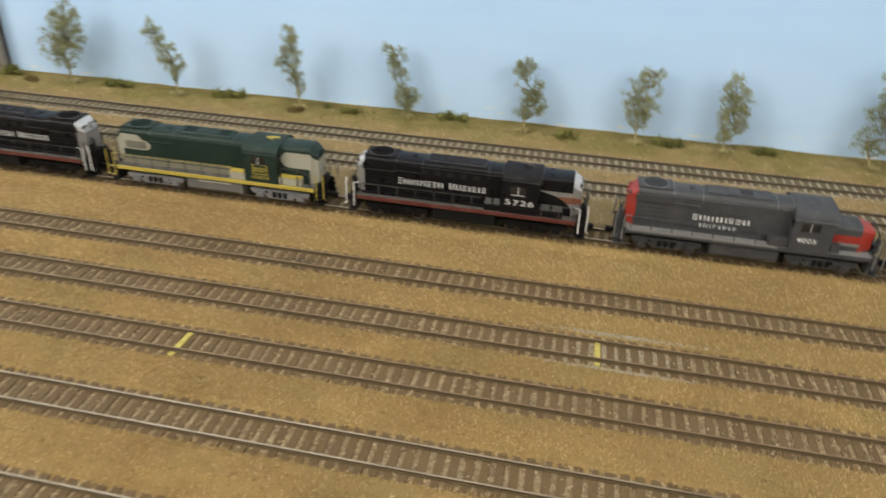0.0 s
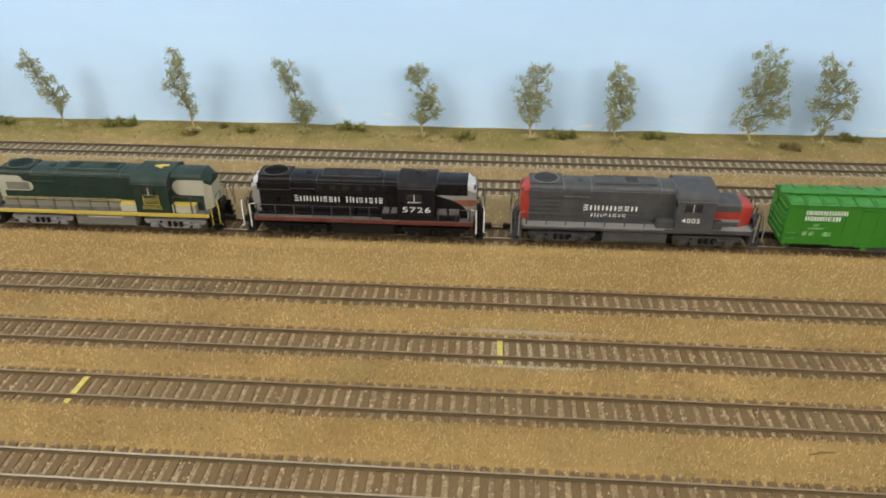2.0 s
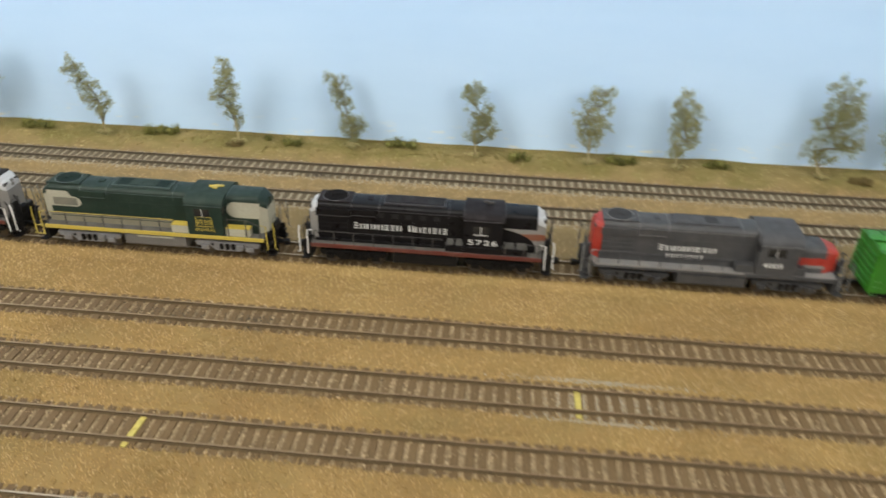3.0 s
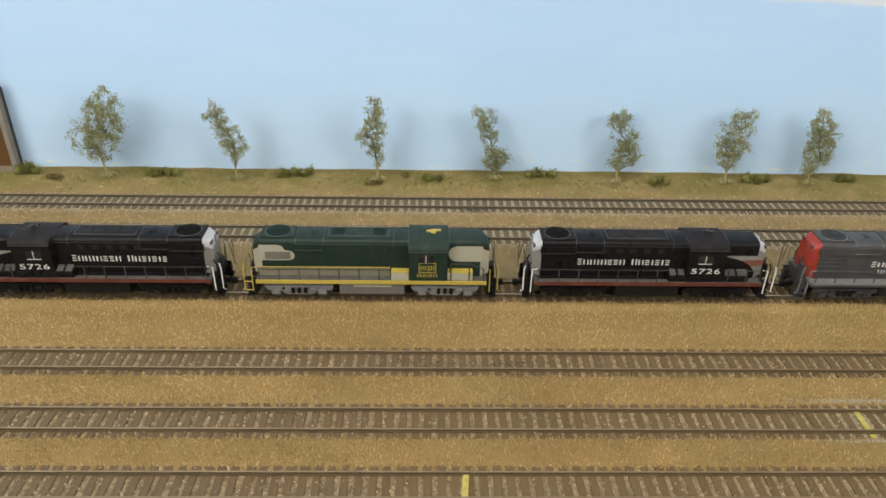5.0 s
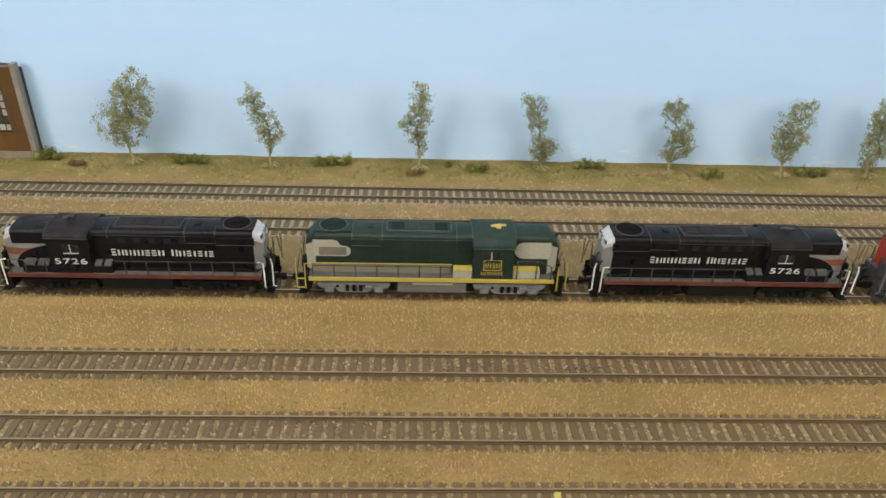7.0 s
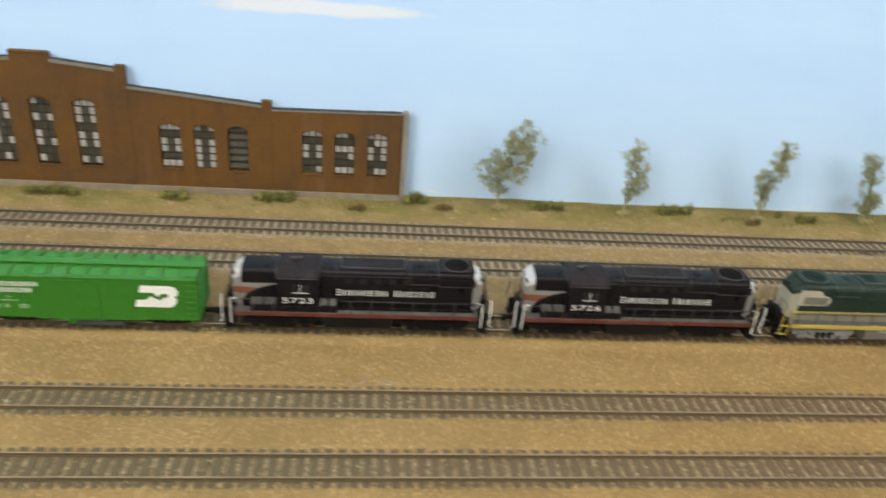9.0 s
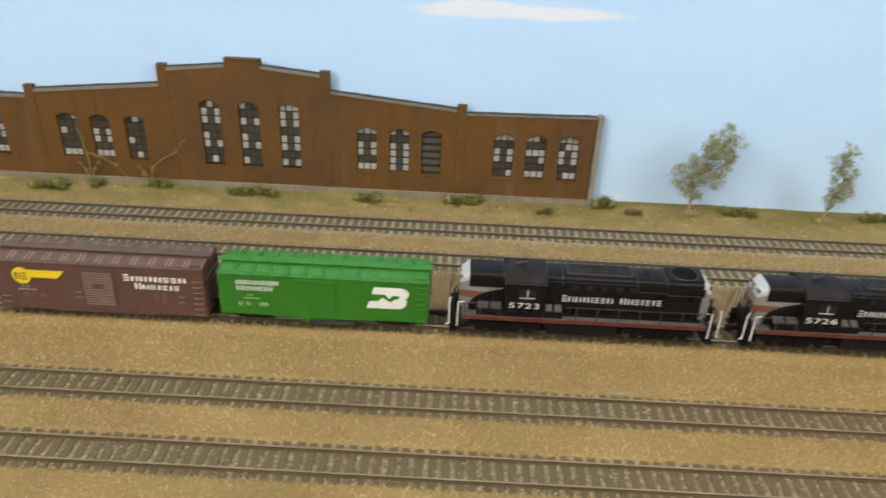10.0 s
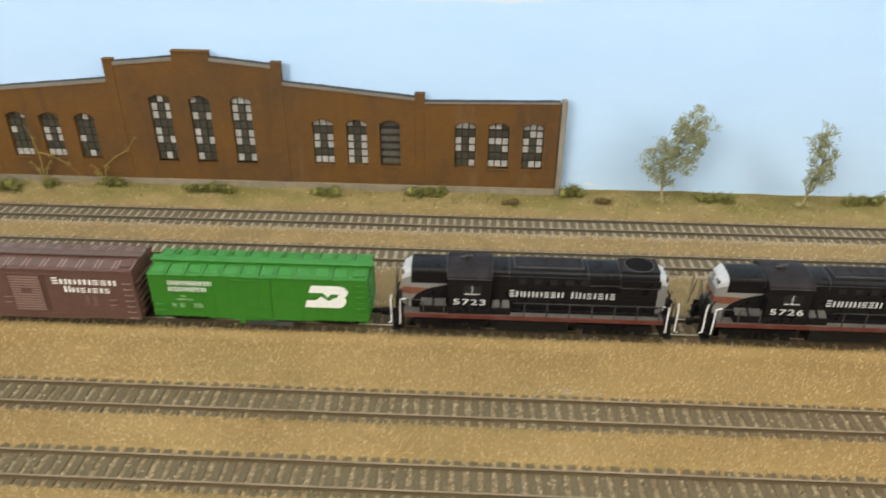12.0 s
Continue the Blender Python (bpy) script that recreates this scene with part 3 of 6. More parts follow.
def grains(name, material, label, places, size, lift, seed, flat=0.55, stretch=1.0):
    """Loose crumbs of turf or ballast: small uneven wedges strewn at the places."""
    rng = np.random.default_rng(seed)
    n = len(places)
    p = np.array(places, dtype=float)
    s = rng.uniform(size[0], size[1], (n, 1))
    a = rng.uniform(0, math.tau, n)
    dirs = np.stack([np.stack([np.cos(a + k * math.tau / 3), np.sin(a + k * math.tau / 3), np.zeros(n)], 1) for k in range(3)], 1)
    dirs *= rng.uniform(0.55, 1.25, (n, 3, 1))
    lie = rng.uniform(0, math.tau, n)
    axis = np.stack([np.cos(lie), np.sin(lie), np.zeros(n)], 1)[:, None, :]
    along = (dirs * axis).sum(2, keepdims=True) * axis
    dirs = along * stretch + (dirs - along) / stretch ** 0.5
    base = p[:, None, :] + dirs * s[:, None, :] + np.array([0, 0, -lift])
    base[:, :, 2] += rng.uniform(-0.25, 0.25, (n, 3)) * s
    top = p + np.concatenate([rng.uniform(-0.5, 0.5, (n, 2)), rng.uniform(flat, flat * 2.2, (n, 1))], 1) * s
    verts = np.concatenate([base, top[:, None, :]], 1).reshape(-1, 3)
    k = np.arange(n)[:, None, None] * 4
    faces = (k + np.array([[0, 1, 3], [1, 2, 3], [2, 0, 3]])).reshape(-1, 3)
    me = bpy.data.meshes.new(name)
    me.vertices.add(len(verts))
    me.vertices.foreach_set("co", verts.ravel())
    me.loops.add(faces.size)
    me.loops.foreach_set("vertex_index", faces.ravel().astype(np.int32))
    me.polygons.add(len(faces))
    me.polygons.foreach_set("loop_start", np.arange(0, faces.size, 3, dtype=np.int32))
    me.update(calc_edges=True)
    me.validate()
    me.materials.append(material)
    return tagged(new(name, me), label, name.replace("_", " "), "", "stuff")


def strew(count, x0, x1, y0, y1, rng, keep):
    out = []
    xs, ys, pick = rng.uniform(x0, x1, count), rng.uniform(y0, y1, count), rng.uniform(0, 1, count)
    for x, y, k in zip(xs, ys, pick):
        if k < keep(x, y):
            out.append((x, y, ground_z(x, y)))
    return out


def off_track(x, y):
    near = min(abs(y - c) for c in TRACKS)
    if -0.0145 < y < -0.0085:
        near += 0.0012
    edge = 0.0139 + 0.0030 * noise.noise((x * 150, y * 60, 0.4))
    return 1.0 if near > edge else 0.0


rng = np.random.default_rng(5)
turf = strew(2500, -1.2, 0.62, -0.34, 0.07, rng, off_track)
turf += strew(26000, -1.25, 0.68, 0.07, BACK_Y - 0.001, rng, off_track)
grains("turf", GRAIN, "coarse straw-coloured turf crumbs over the yard", turf, (0.0005, 0.0014), 0.0002, 11, 0.24, 1.9)


def blade_room(x, y):
    """Dense fibres in the yard, sparse on the sandy strip, thinning where the ground is worn."""
    near = min(abs(y - c) for c in TRACKS)
    if -0.0145 < y < -0.0085:
        near += 0.0012
    edge = (0.0126 if any(0 < y - c < 0.02 for c in TRACKS[:5]) else 0.0143) + 0.0042 * noise.noise((x * 170, y * 60, 2.4))
    if near < edge:
        return 0.0
    worn = 0.75 + 0.5 * noise.noise((x * 40, y * 40, 6.2))
    return worn * (1.0 if y < 0.020 else 0.20 if y < 0.085 else 0.28)


def fibres(places, tall, seed):
    """Short straw fibres, one slender three-sided spike each."""
    rng = np.random.default_rng(seed)
    p = np.array(places, dtype=float)
    n = len(p)
    h = rng.uniform(tall[0], tall[1], n) * rng.uniform(0.7, 1.15, n)
    a, lean, b = rng.uniform(0, math.tau, n), rng.uniform(0.05, 1.1, n), rng.uniform(0, math.tau, n)
    w = rng.uniform(0.00026, 0.00054, n)
    way = np.stack([np.cos(a) * lean, np.sin(a) * lean, np.ones(n)], 1) * h[:, None]
    low = p - np.array([0, 0, 0.0004])
    foot = [low + np.stack([np.cos(b + k * math.tau / 3) * w, np.sin(b + k * math.tau / 3) * w, np.zeros(n)], 1) for k in range(3)]
    verts = np.stack(foot + [p + way], 1).reshape(-1, 3)
    k = np.arange(n, dtype=np.int32)[:, None, None] * 4
    loops = (k + np.array([[[0, 1, 3], [1, 2, 3], [2, 0, 3]]], dtype=np.int32)).ravel()
    me = bpy.data.meshes.new("turf_fibres")
    me.vertices.add(len(verts))
    me.vertices.foreach_set("co", verts.ravel())
    me.loops.add(len(loops))
    me.loops.foreach_set("vertex_index", loops)
    me.polygons.add(n * 3)
    me.polygons.foreach_set("loop_start", np.arange(0, n * 9, 3, dtype=np.int32))
    me.update(calc_edges=True)
    me.validate()
    me.materials.append(GRAIN)
    return tagged(new("turf_fibres", me), "short upright straw-coloured grass fibres", "grass", "", "stuff")


fibres(strew(480000, -1.2, 0.62, -0.34, 0.165, rng, blade_room), (0.0013, 0.0031), 17)


# ---------------------------------------------------------------- rolling stock
def hood_section(hw, z0, z1, zr, r=0.0042):
    """Upright sides, rounded shoulders and a slightly domed top, in y and z."""
    pts = [(-hw, z0), (-hw, z1)]
    for k in range(1, 6):
        a = math.radians(90 * k / 6)
        pts.append((-hw + r * (1 - math.cos(a)), z1 + (zr - z1 - 0.0005) * math.sin(a)))
    pts += [(-hw + r + 0.0012, zr - 0.0002), (0, zr)]
    return pts + [(-y, z) for y, z in pts[:-1][::-1]]


def wheel(parent, x, z, r, side, material=None):
    bm = rod(bmesh.new(), (x, side * 0.0082, z), "y", r, 0.0022, 24)
    rod(bm, (x, side * 0.0070, z), "y", r + 0.0006, 0.0006, 24)
    return part("wheel", bm, material or STEEL, parent, smooth=True)


def loco_truck(parent, cx, material):
    """Two-axle truck with cast sideframes, journal boxes, springs and a brake cylinder."""
    truck = tagged(new("truck"), "two-axle truck with cast sideframes")
    truck.parent, truck.location, truck.scale = parent, (0, 0.0008, 0.0013), (1, 1, 0.90)
    boxpart("bolster", (cx - 0.006, cx + 0.006, -0.0105, 0.0105, 0.0085, 0.0130), UNDER_BLACK, truck)
    for side in (-1, 1):
        bm = bmesh.new()
        outline = [(-0.0245, 0.0125), (-0.0235, 0.0140), (0.0235, 0.0140), (0.0245, 0.0125), (0.0225, 0.0095), (0.0125, 0.0090), (0.0095, 0.0058), (-0.0095, 0.0058), (-0.0125, 0.0090), (-0.0225, 0.0095)]
        prism(bm, [(cx + x, z) for x, z in outline], side * 0.0118, side * 0.0138)
        box(bm, cx - 0.0085, cx + 0.0085, side * 0.0138, side * 0.0146, 0.0062, 0.0080, 0.0002)
        box(bm, cx - 0.0225, cx + 0.0225, side * 0.0138, side * 0.0142, 0.0128, 0.0137, 0.0001)
        part("sideframe", bm, material, truck)
        for wx in (-0.0165, 0.0165):
            bm = box(bmesh.new(), cx + wx - 0.0030, cx + wx + 0.0030, side * 0.0136, side * 0.0152, 0.0066, 0.0112, 0.0005)
            rod(bm, (cx + wx, side * 0.0154, 0.0088), "y", 0.0016, 0.0010, 12)
            part("journal_box", bm, material, truck)
            wheel(truck, cx + wx, 0.0058, 0.0058, side)
        for wx in (-0.0045, 0.0, 0.0045):
            bm = rod(bmesh.new(), (cx + wx, side * 0.0145, 0.0100), "z", 0.0013, 0.0044, 10)
            part("spring", bm, UNDER_BLACK, truck)
        # proud black discs paint the darkness inside the sideframe's holes
        for wx in (-0.0112, 0.0075):
            part("dark_hole_disc", rod(bmesh.new(), (cx + wx, side * 0.0139, 0.0112), "y", 0.0011, 0.0004, 12), UNDER_BLACK, truck)
        bm = rod(bmesh.new(), (cx + 0.0098, side * 0.0148, 0.0118), "x", 0.0013, 0.0050, 10)
        part("brake_cylinder", bm, material, truck)
    for wx in (-0.0165, 0.0165):
        part("axle", rod(bmesh.new(), (cx + wx, 0, 0.0058), "y", 0.0010, 0.0160, 8), STEEL, truck)
    return truck


def coupler(parent, x, way):
    bm = box(bmesh.new(), x, x + way * 0.0085, -0.0013, 0.0013, 0.0094, 0.0118, 0.0003)
    box(bm, x + way * 0.0075, x + way * 0.0115, -0.0026, 0.0010, 0.0086, 0.0126, 0.0006)
    return part("coupler", bm, UNDER_BLACK, parent, "dark knuckle coupler")


STOCK = dict(
    black=dict(hood=BLACK, roof=ROOF_BLACK, end=SILVER_DULL, notch=SILVER, cab=BLACK, sill=RED_STRIPE, deck=DECK_GREY, gear=UNDER_BLACK, tank=UNDER_BLACK, rail=WIRE_DARK, grab=WIRE_WHITE, box=BLACK, step=UNDER_BLACK, edge=EDGE_BLACK),
    green=dict(hood=GREEN, roof=ROOF_GREEN, end=CREAM, notch=GREEN, cab=GREEN, sill=YELLOW, deck=DECK_GREY, gear=GEAR_GREY, tank=TANK_GREY, rail=WIRE_DARK, grab=YELLOW, box=CREAM, step=UNDER_BLACK, edge=EDGE_GREEN),
    grey=dict(hood=GREY, roof=ROOF_GREY, end=SCARLET, notch=SCARLET, cab=GREY, sill=GREY, deck=GREY_LIGHT, gear=GREY, tank=GREY, rail=GREY, grab=GREY_LIGHT, box=GREY, step=GREY, edge=EDGE_GREY),
)


def diesel(x, cab_way, livery, label, number=""):
    """A road-switcher: cab_way is +1 where the cab stands towards +x. Local x runs from the middle of the frame."""
    m = STOCK[livery]
    low_nose = livery == "grey"
    loco = thing("diesel_locomotive", label, "locomotive", "locomotives of the train")

    def b(name, x0, x1, y0, y1, z0, z1, material, lab="", bevel=0.0003, parent=loco):
        return boxpart(name, (min(cab_way * x0, cab_way * x1), max(cab_way * x0, cab_way * x1), y0, y1, z0, z1), material, parent, lab, bevel)

    def run(name, section, x0, x1, material, shrink=None, lab=""):
        return part(name, prism(bmesh.new(), section, cab_way * x0, cab_way * x1, "yz", shrink), material, loco, lab, smooth=True)

    # frame, walkway, sill
    b("underframe", -0.079, 0.079, -0.0090, 0.0090, 0.0130, 0.0188, UNDER_BLACK)
    b("walkway", -0.0815, 0.0815, -0.0170, 0.0170, 0.0188, 0.0213, m["deck"], "grey walkway deck")
    for side in (-1, 1):
        b("side_sill", -0.0815, 0.0815, side * 0.0170 - 0.0004 + side * 0.0004, side * 0.0170 + 0.0004 + side * 0.0004, 0.0183, 0.0213, m["sill"], {"black": "red side sill stripe", "green": "yellow side sill", "grey": ""}[livery], 0.0002)
    # hoods
    hood = hood_section(0.0107, 0.0213, 0.0468, 0.0505)
    run("long_hood", hood, -0.0770, 0.0270, m["hood"])
    low_end = [(-0.0107, 0.0213), (-0.0107, 0.0444), (0.0107, 0.0444), (0.0107, 0.0213)]
    cap = hood_section(0.0107, 0.0444, 0.0468, 0.0505)
    squeeze = (0.76, (0, 0.0285))
    for way in (-1,) if low_nose else (-1, 1):
        run("hood_end", low_end, way * 0.0770, way * 0.0832, m["end"], squeeze, {"black": "dull silver hood end", "green": "cream hood end", "grey": "scarlet hood end"}[livery])
        run("hood_end_cap", cap, way * 0.0770, way * 0.0830, m["notch"], squeeze, "bevelled cap of the hood end")
    if low_nose:
        nose = hood_section(0.0107, 0.0213, 0.0368, 0.0402)
        run("nose", nose, 0.0535, 0.0730, m["hood"], None, "low dark grey nose")
        run("nose_end", nose, 0.0730, 0.0815, m["end"], (0.78, (0, 0.027)), "scarlet nose end")
        b("nose_band", 0.0545, 0.0730, -0.01085, -0.0106, 0.0268, 0.0328, SCARLET, "scarlet side band", 0.0001)
        b("nose_strip", 0.0540, 0.0735, -0.01095, -0.0106, 0.0250, 0.0272, GREY_LIGHT, "", 0.0001)
    else:
        run("short_hood", hood, 0.0530, 0.0770, m["hood"])
    # bright chamfers, number boards and lamps at the hood ends
    ends = [(-0.0810, -1)] + ([] if low_nose else [(0.0810, 1)])
    for ex, way in ends:
        for side in (-1, 1) if livery != "green" else ():
            bm = bmesh.new()
            pts = [(side * 0.0100, 0.0418), (side * 0.0104, 0.0452), (side * 0.0072, 0.0486), (side * 0.0035, 0.0486), (side * 0.0045, 0.0425)]
            prism(bm, pts, cab_way * (ex - way * 0.0038), cab_way * (ex + way * 0.0012), "yz", (0.80, (0, 0.040)))
            part("end_chamfer", bm, SILVER if livery == "black" else SCARLET, loco, "bevelled end corner")
            b("number_board", ex + way * 0.0004, ex + way * 0.0018, side * 0.0062 - 0.0022, side * 0.0062 + 0.0022, 0.0440, 0.0462, WIRE_DARK, "", 0.0001)
        for hz in (0.0432, 0.0462):
            part("headlight", rod(bmesh.new(), (cab_way * (ex + way * 0.0022), 0, hz), "x", 0.0013, 0.0014, 12), SILVER_DULL if livery == "black" else m["notch"], loco)
    # radiator housing, shutters, fan and roof hatches
    for side in (-1, 1):
        y = side * 0.0112
        if livery != "green":
            b("radiator_housing", -0.0780, -0.0535, y - 0.0008, y + 0.0008, 0.0412, 0.0462, m["hood"], "", 0.0003)
            for k in range(4):
                b("shutter", -0.0765, -0.0555, side * 0.0108 - 0.0003, side * 0.0108 + 0.0003, 0.0262 + 0.0034 * k, 0.0284 + 0.0034 * k, m["hood"], "", 0.0002)
        for k in range(5):
            b("vent", -0.0340 + 0.0098 * k, -0.0296 + 0.0098 * k, side * 0.0107 - 0.0002, side * 0.0107 + 0.0002, 0.0412, 0.0448, VENT_GREY if livery == "black" else m["hood"], "", 0.0001)
        for k in range(9):
            b("door_panel", -0.0510 + 0.0084 * k, -0.0432 + 0.0084 * k, side * 0.0107 - 0.00012, side * 0.0107 + 0.00012, 0.0270, 0.0400, m["hood"], "", 0.0001)
        b("handrail_ledge", -0.0785, 0.0265, side * 0.0109 - 0.0003, side * 0.0109 + 0.0003, 0.0258, 0.0264, m["hood"], "", 0.0001)
        # pale strip paints the highlight along the hood's roof edge
        b("roof_edge_highlight", -0.0345, 0.0262, side * 0.01085 - 0.0002, side * 0.01085 + 0.0002, 0.0464, 0.0467, m["edge"], "", 0.0001)
        fx0, fx1 = -0.0532, -0.0345
        b("filter_box", fx0, fx1, y - 0.0007, y + 0.0007, 0.0424, 0.0470, m["hood"], "", 0.0003)
        b("filter_edge", fx0, fx1, y + side * 0.0008 - 0.0002, y + side * 0.0008 + 0.0002, 0.0421, 0.0425, m["edge"], "", 0.0001)
    b("fan_deck", -0.0775, -0.0535, -0.0082, 0.0082, 0.0498, 0.0512, m["roof"], "", 0.0005)
    ring = [(cab_way * -0.0655 + 0.0090 * math.cos(math.tau * k / 40), 0.0090 * math.sin(math.tau * k / 40), 0.0514) for k in range(41)]
    fan = part("fan_ring", tube(bmesh.new(), ring, 0.00034, 6), m["edge"], loco, "round roof fan with a dusty rim", smooth=True)
    part("fan_grille", rod(bmesh.new(), (cab_way * -0.0655, 0, 0.0511), "z", 0.0087, 0.0008, 40), {"black": FAN_DARK, "green": FAN_GREEN, "grey": FAN_GREY}[livery], fan)
    for k in range(6):
        bm = bmesh.new()
        a = math.tau * k / 12
        tube(bm, [(cab_way * -0.0655 + 0.0079 * math.cos(a), 0.0079 * math.sin(a), 0.0516), (cab_way * -0.0655 - 0.0079 * math.cos(a), -0.0079 * math.sin(a), 0.0516)], 0.00012, 5)
        part("grille_bar", bm, {"black": FAN_DARK, "green": FAN_GREEN, "grey": FAN_GREY}[livery], fan)
    b("roof_hatch", -0.0300, 0.0120, -0.0060, 0.0060, 0.0500, 0.0512, m["roof"], "", 0.0004)
    for k in range(4):
        b("hatch_screen", -0.0275 + 0.0096 * k, -0.0190 + 0.0096 * k, -0.0046, 0.0046, 0.0508, 0.0515, {"black": VENT_GREY, "green": FAN_GREEN, "grey": FAN_GREY}[livery] if k in ((0, 3) if not low_nose else (2,)) else m["roof"], "", 0.0002)
    b("exhaust_pipe", -0.0425, -0.0385, -0.0022, 0.0022, 0.0500, 0.0512, m["roof"], "", 0.0003)
    rib = hood_section(0.01085, 0.0440, 0.0470, 0.05075)
    for rx in (-0.0530, -0.0335, 0.0155, 0.0258) + (() if low_nose else (0.0546,)):
        run("roof_rib", rib, rx, rx + 0.0004, m["edge"])
    for x0, x1, y0, y1 in ((-0.0306, 0.0126, -0.0068, -0.0061), (-0.0306, 0.0126, 0.0061, 0.0068), (-0.0306, -0.0300, -0.0061, 0.0061), (0.0120, 0.0126, -0.0061, 0.0061)):
        b("hatch_rim", x0, x1, y0, y1, 0.0500, 0.0513, m["edge"] if not low_nose else m["roof"], "", 0.0001)
    for side in (-1, 1) if livery == "black" else ():
        b("hood_base", -0.0790, 0.0140, min(side * 0.0107, side * 0.0132), max(side * 0.0107, side * 0.0132), 0.0213, 0.0226, m["hood"], "", 0.0003)
        # pale strip paints the highlight under the radiator housing
        b("housing_edge_highlight", -0.0782, -0.0533, side * 0.0117 - 0.0004, side * 0.0117 + 0.0004, 0.0408, 0.0413, m["edge"], "", 0.0001)
    # cab
    cw = 0.0156 if livery == "black" else 0.0175
    eave = {"black": 0.0466, "green": 0.0448, "grey": 0.0437}[livery]
    cab = hood_section(cw, 0.0213, eave, 0.0503, 0.0080)
    run("cab", [(y, z) for y, z in cab], 0.0268, 0.0532, m["cab"])
    roof = hood_section(cw + 0.0003, eave - 0.0003, eave + 0.0003, 0.0509, 0.0080)
    run("cab_roof", roof, 0.0262, 0.0540, m["roof"], None, "rounded cab roof with overhanging eaves")
    for side in (-1, 1):
        # added strip: its pale paint is the bright line along the eave
        b("eave_highlight", 0.0262, 0.0540, side * (cw + 0.0005) - 0.0002, side * (cw + 0.0005) + 0.0002, eave - 0.0004, eave + 0.0001, m["edge"], "", 0.0001)
        y = side * (cw + 0.00005)
        wx0, wx1, wz0, wz1 = (0.0330, 0.0440, 0.0360, 0.0420) if not low_nose else (0.0320, 0.0440, 0.0355, 0.0415)
        win = b("cab_window", wx0, wx1, y - 0.0002, y + 0.0002, wz0, wz1, GLASS, "dark cab side window", 0.0001)
        b("window_sill", wx0 + 0.0006, wx1 - 0.0006, y - 0.0005, y + 0.0005, wz0 - 0.0006, wz0, DULL_WHITE if livery == "black" else m["cab"], "", 0.0001, win)
        b("window_bar", (wx0 + wx1) / 2 - 0.0003, (wx0 + wx1) / 2 + 0.0003, y - 0.0004, y + 0.0004, wz0, wz1, DULL_WHITE, "", 0.0001, win)
        for ex in (0.0532, 0.0268):
            b("end_window", ex - 0.0003, ex + 0.0003, side * (cw - 0.0033) - 0.0024, side * (cw - 0.0033) + 0.0024, 0.0375, 0.0440, GLASS, "", 0.0001)
    if livery == "black":
        bm = tube(bmesh.new(), [(cab_way * 0.0425, 0.0010, 0.0506), (cab_way * 0.0425, 0.0010, 0.0528)], 0.0007, 6)
        for hx, hy, long in ((0.0446, 0.0004, 0.0036), (0.0404, 0.0018, 0.0030)):
            rod(bm, (cab_way * hx, hy, 0.0530), "x", 0.0007, long, 10, 0.0013)
        rod(bm, (cab_way * 0.0425, 0.0010, 0.0534), "x", 0.0010, 0.0020, 8)
        part("horn", bm, HORN, loco, "twin roof horn")
    # boxes on the walkway next to the cab
    for side in (-1, 1):
        y0, y1 = sorted((side * 0.0109, side * 0.0168))
        for x0, x1 in ((0.0140, 0.0264), (0.0538, 0.0715 if not low_nose else 0.0600)):
            bx = b("battery_box", x0, x1, y0, y1, 0.0213, 0.0272 if livery != "black" else 0.0264, m["box"], "", 0.0004 if livery != "black" else 0.0010)
            if livery == "green":
                b("box_lid", x0, x1, y0, y1, 0.0272, 0.0279, YELLOW, "yellow lid", 0.0002, bx)
            if livery == "black":
                for k in range(2):
                    w = (x1 - x0) / 2
                    lid = [(side * 0.0161, 0.0256), (side * 0.0161, 0.0261), (side * 0.0152, 0.0269), (side * 0.0122, 0.0286), (side * 0.0109, 0.0289), (side * 0.0109, 0.0280)]
                    part("box_panel", prism(bmesh.new(), lid, cab_way * (x0 + w * k + 0.0010), cab_way * (x0 + w * (k + 1) - 0.0007), "yz"), LID_GREY, bx, "dusty grey sloping lid")
        if livery == "black":
            b("cab_box", 0.0264, 0.0538, min(side * (cw + 0.0002), side * 0.0168), max(side * (cw + 0.0002), side * 0.0168), 0.0213, 0.0258, m["box"], "", 0.0002)
    # fuel tank and trucks
    bm = bmesh.new()
    prism(bm, [(-0.0165, 0.0096), (-0.0150, 0.0080), (0.0150, 0.0080), (0.0165, 0.0096), (0.0165, 0.0165), (0.0135, 0.0187), (-0.0135, 0.0187), (-0.0165, 0.0165)], cab_way * -0.0228, cab_way * 0.0228, "yz")
    tank = part("fuel_tank", bm, m["tank"], loco)
    b("tank_strip", -0.0130, 0.0140, -0.0172, -0.0164, 0.0157, 0.0168, CREAM if livery == "green" else m["tank"], "", 0.0002, tank)
    for tx in (-0.0522, 0.0522):
        loco_truck(loco, cab_way * tx, m["gear"])
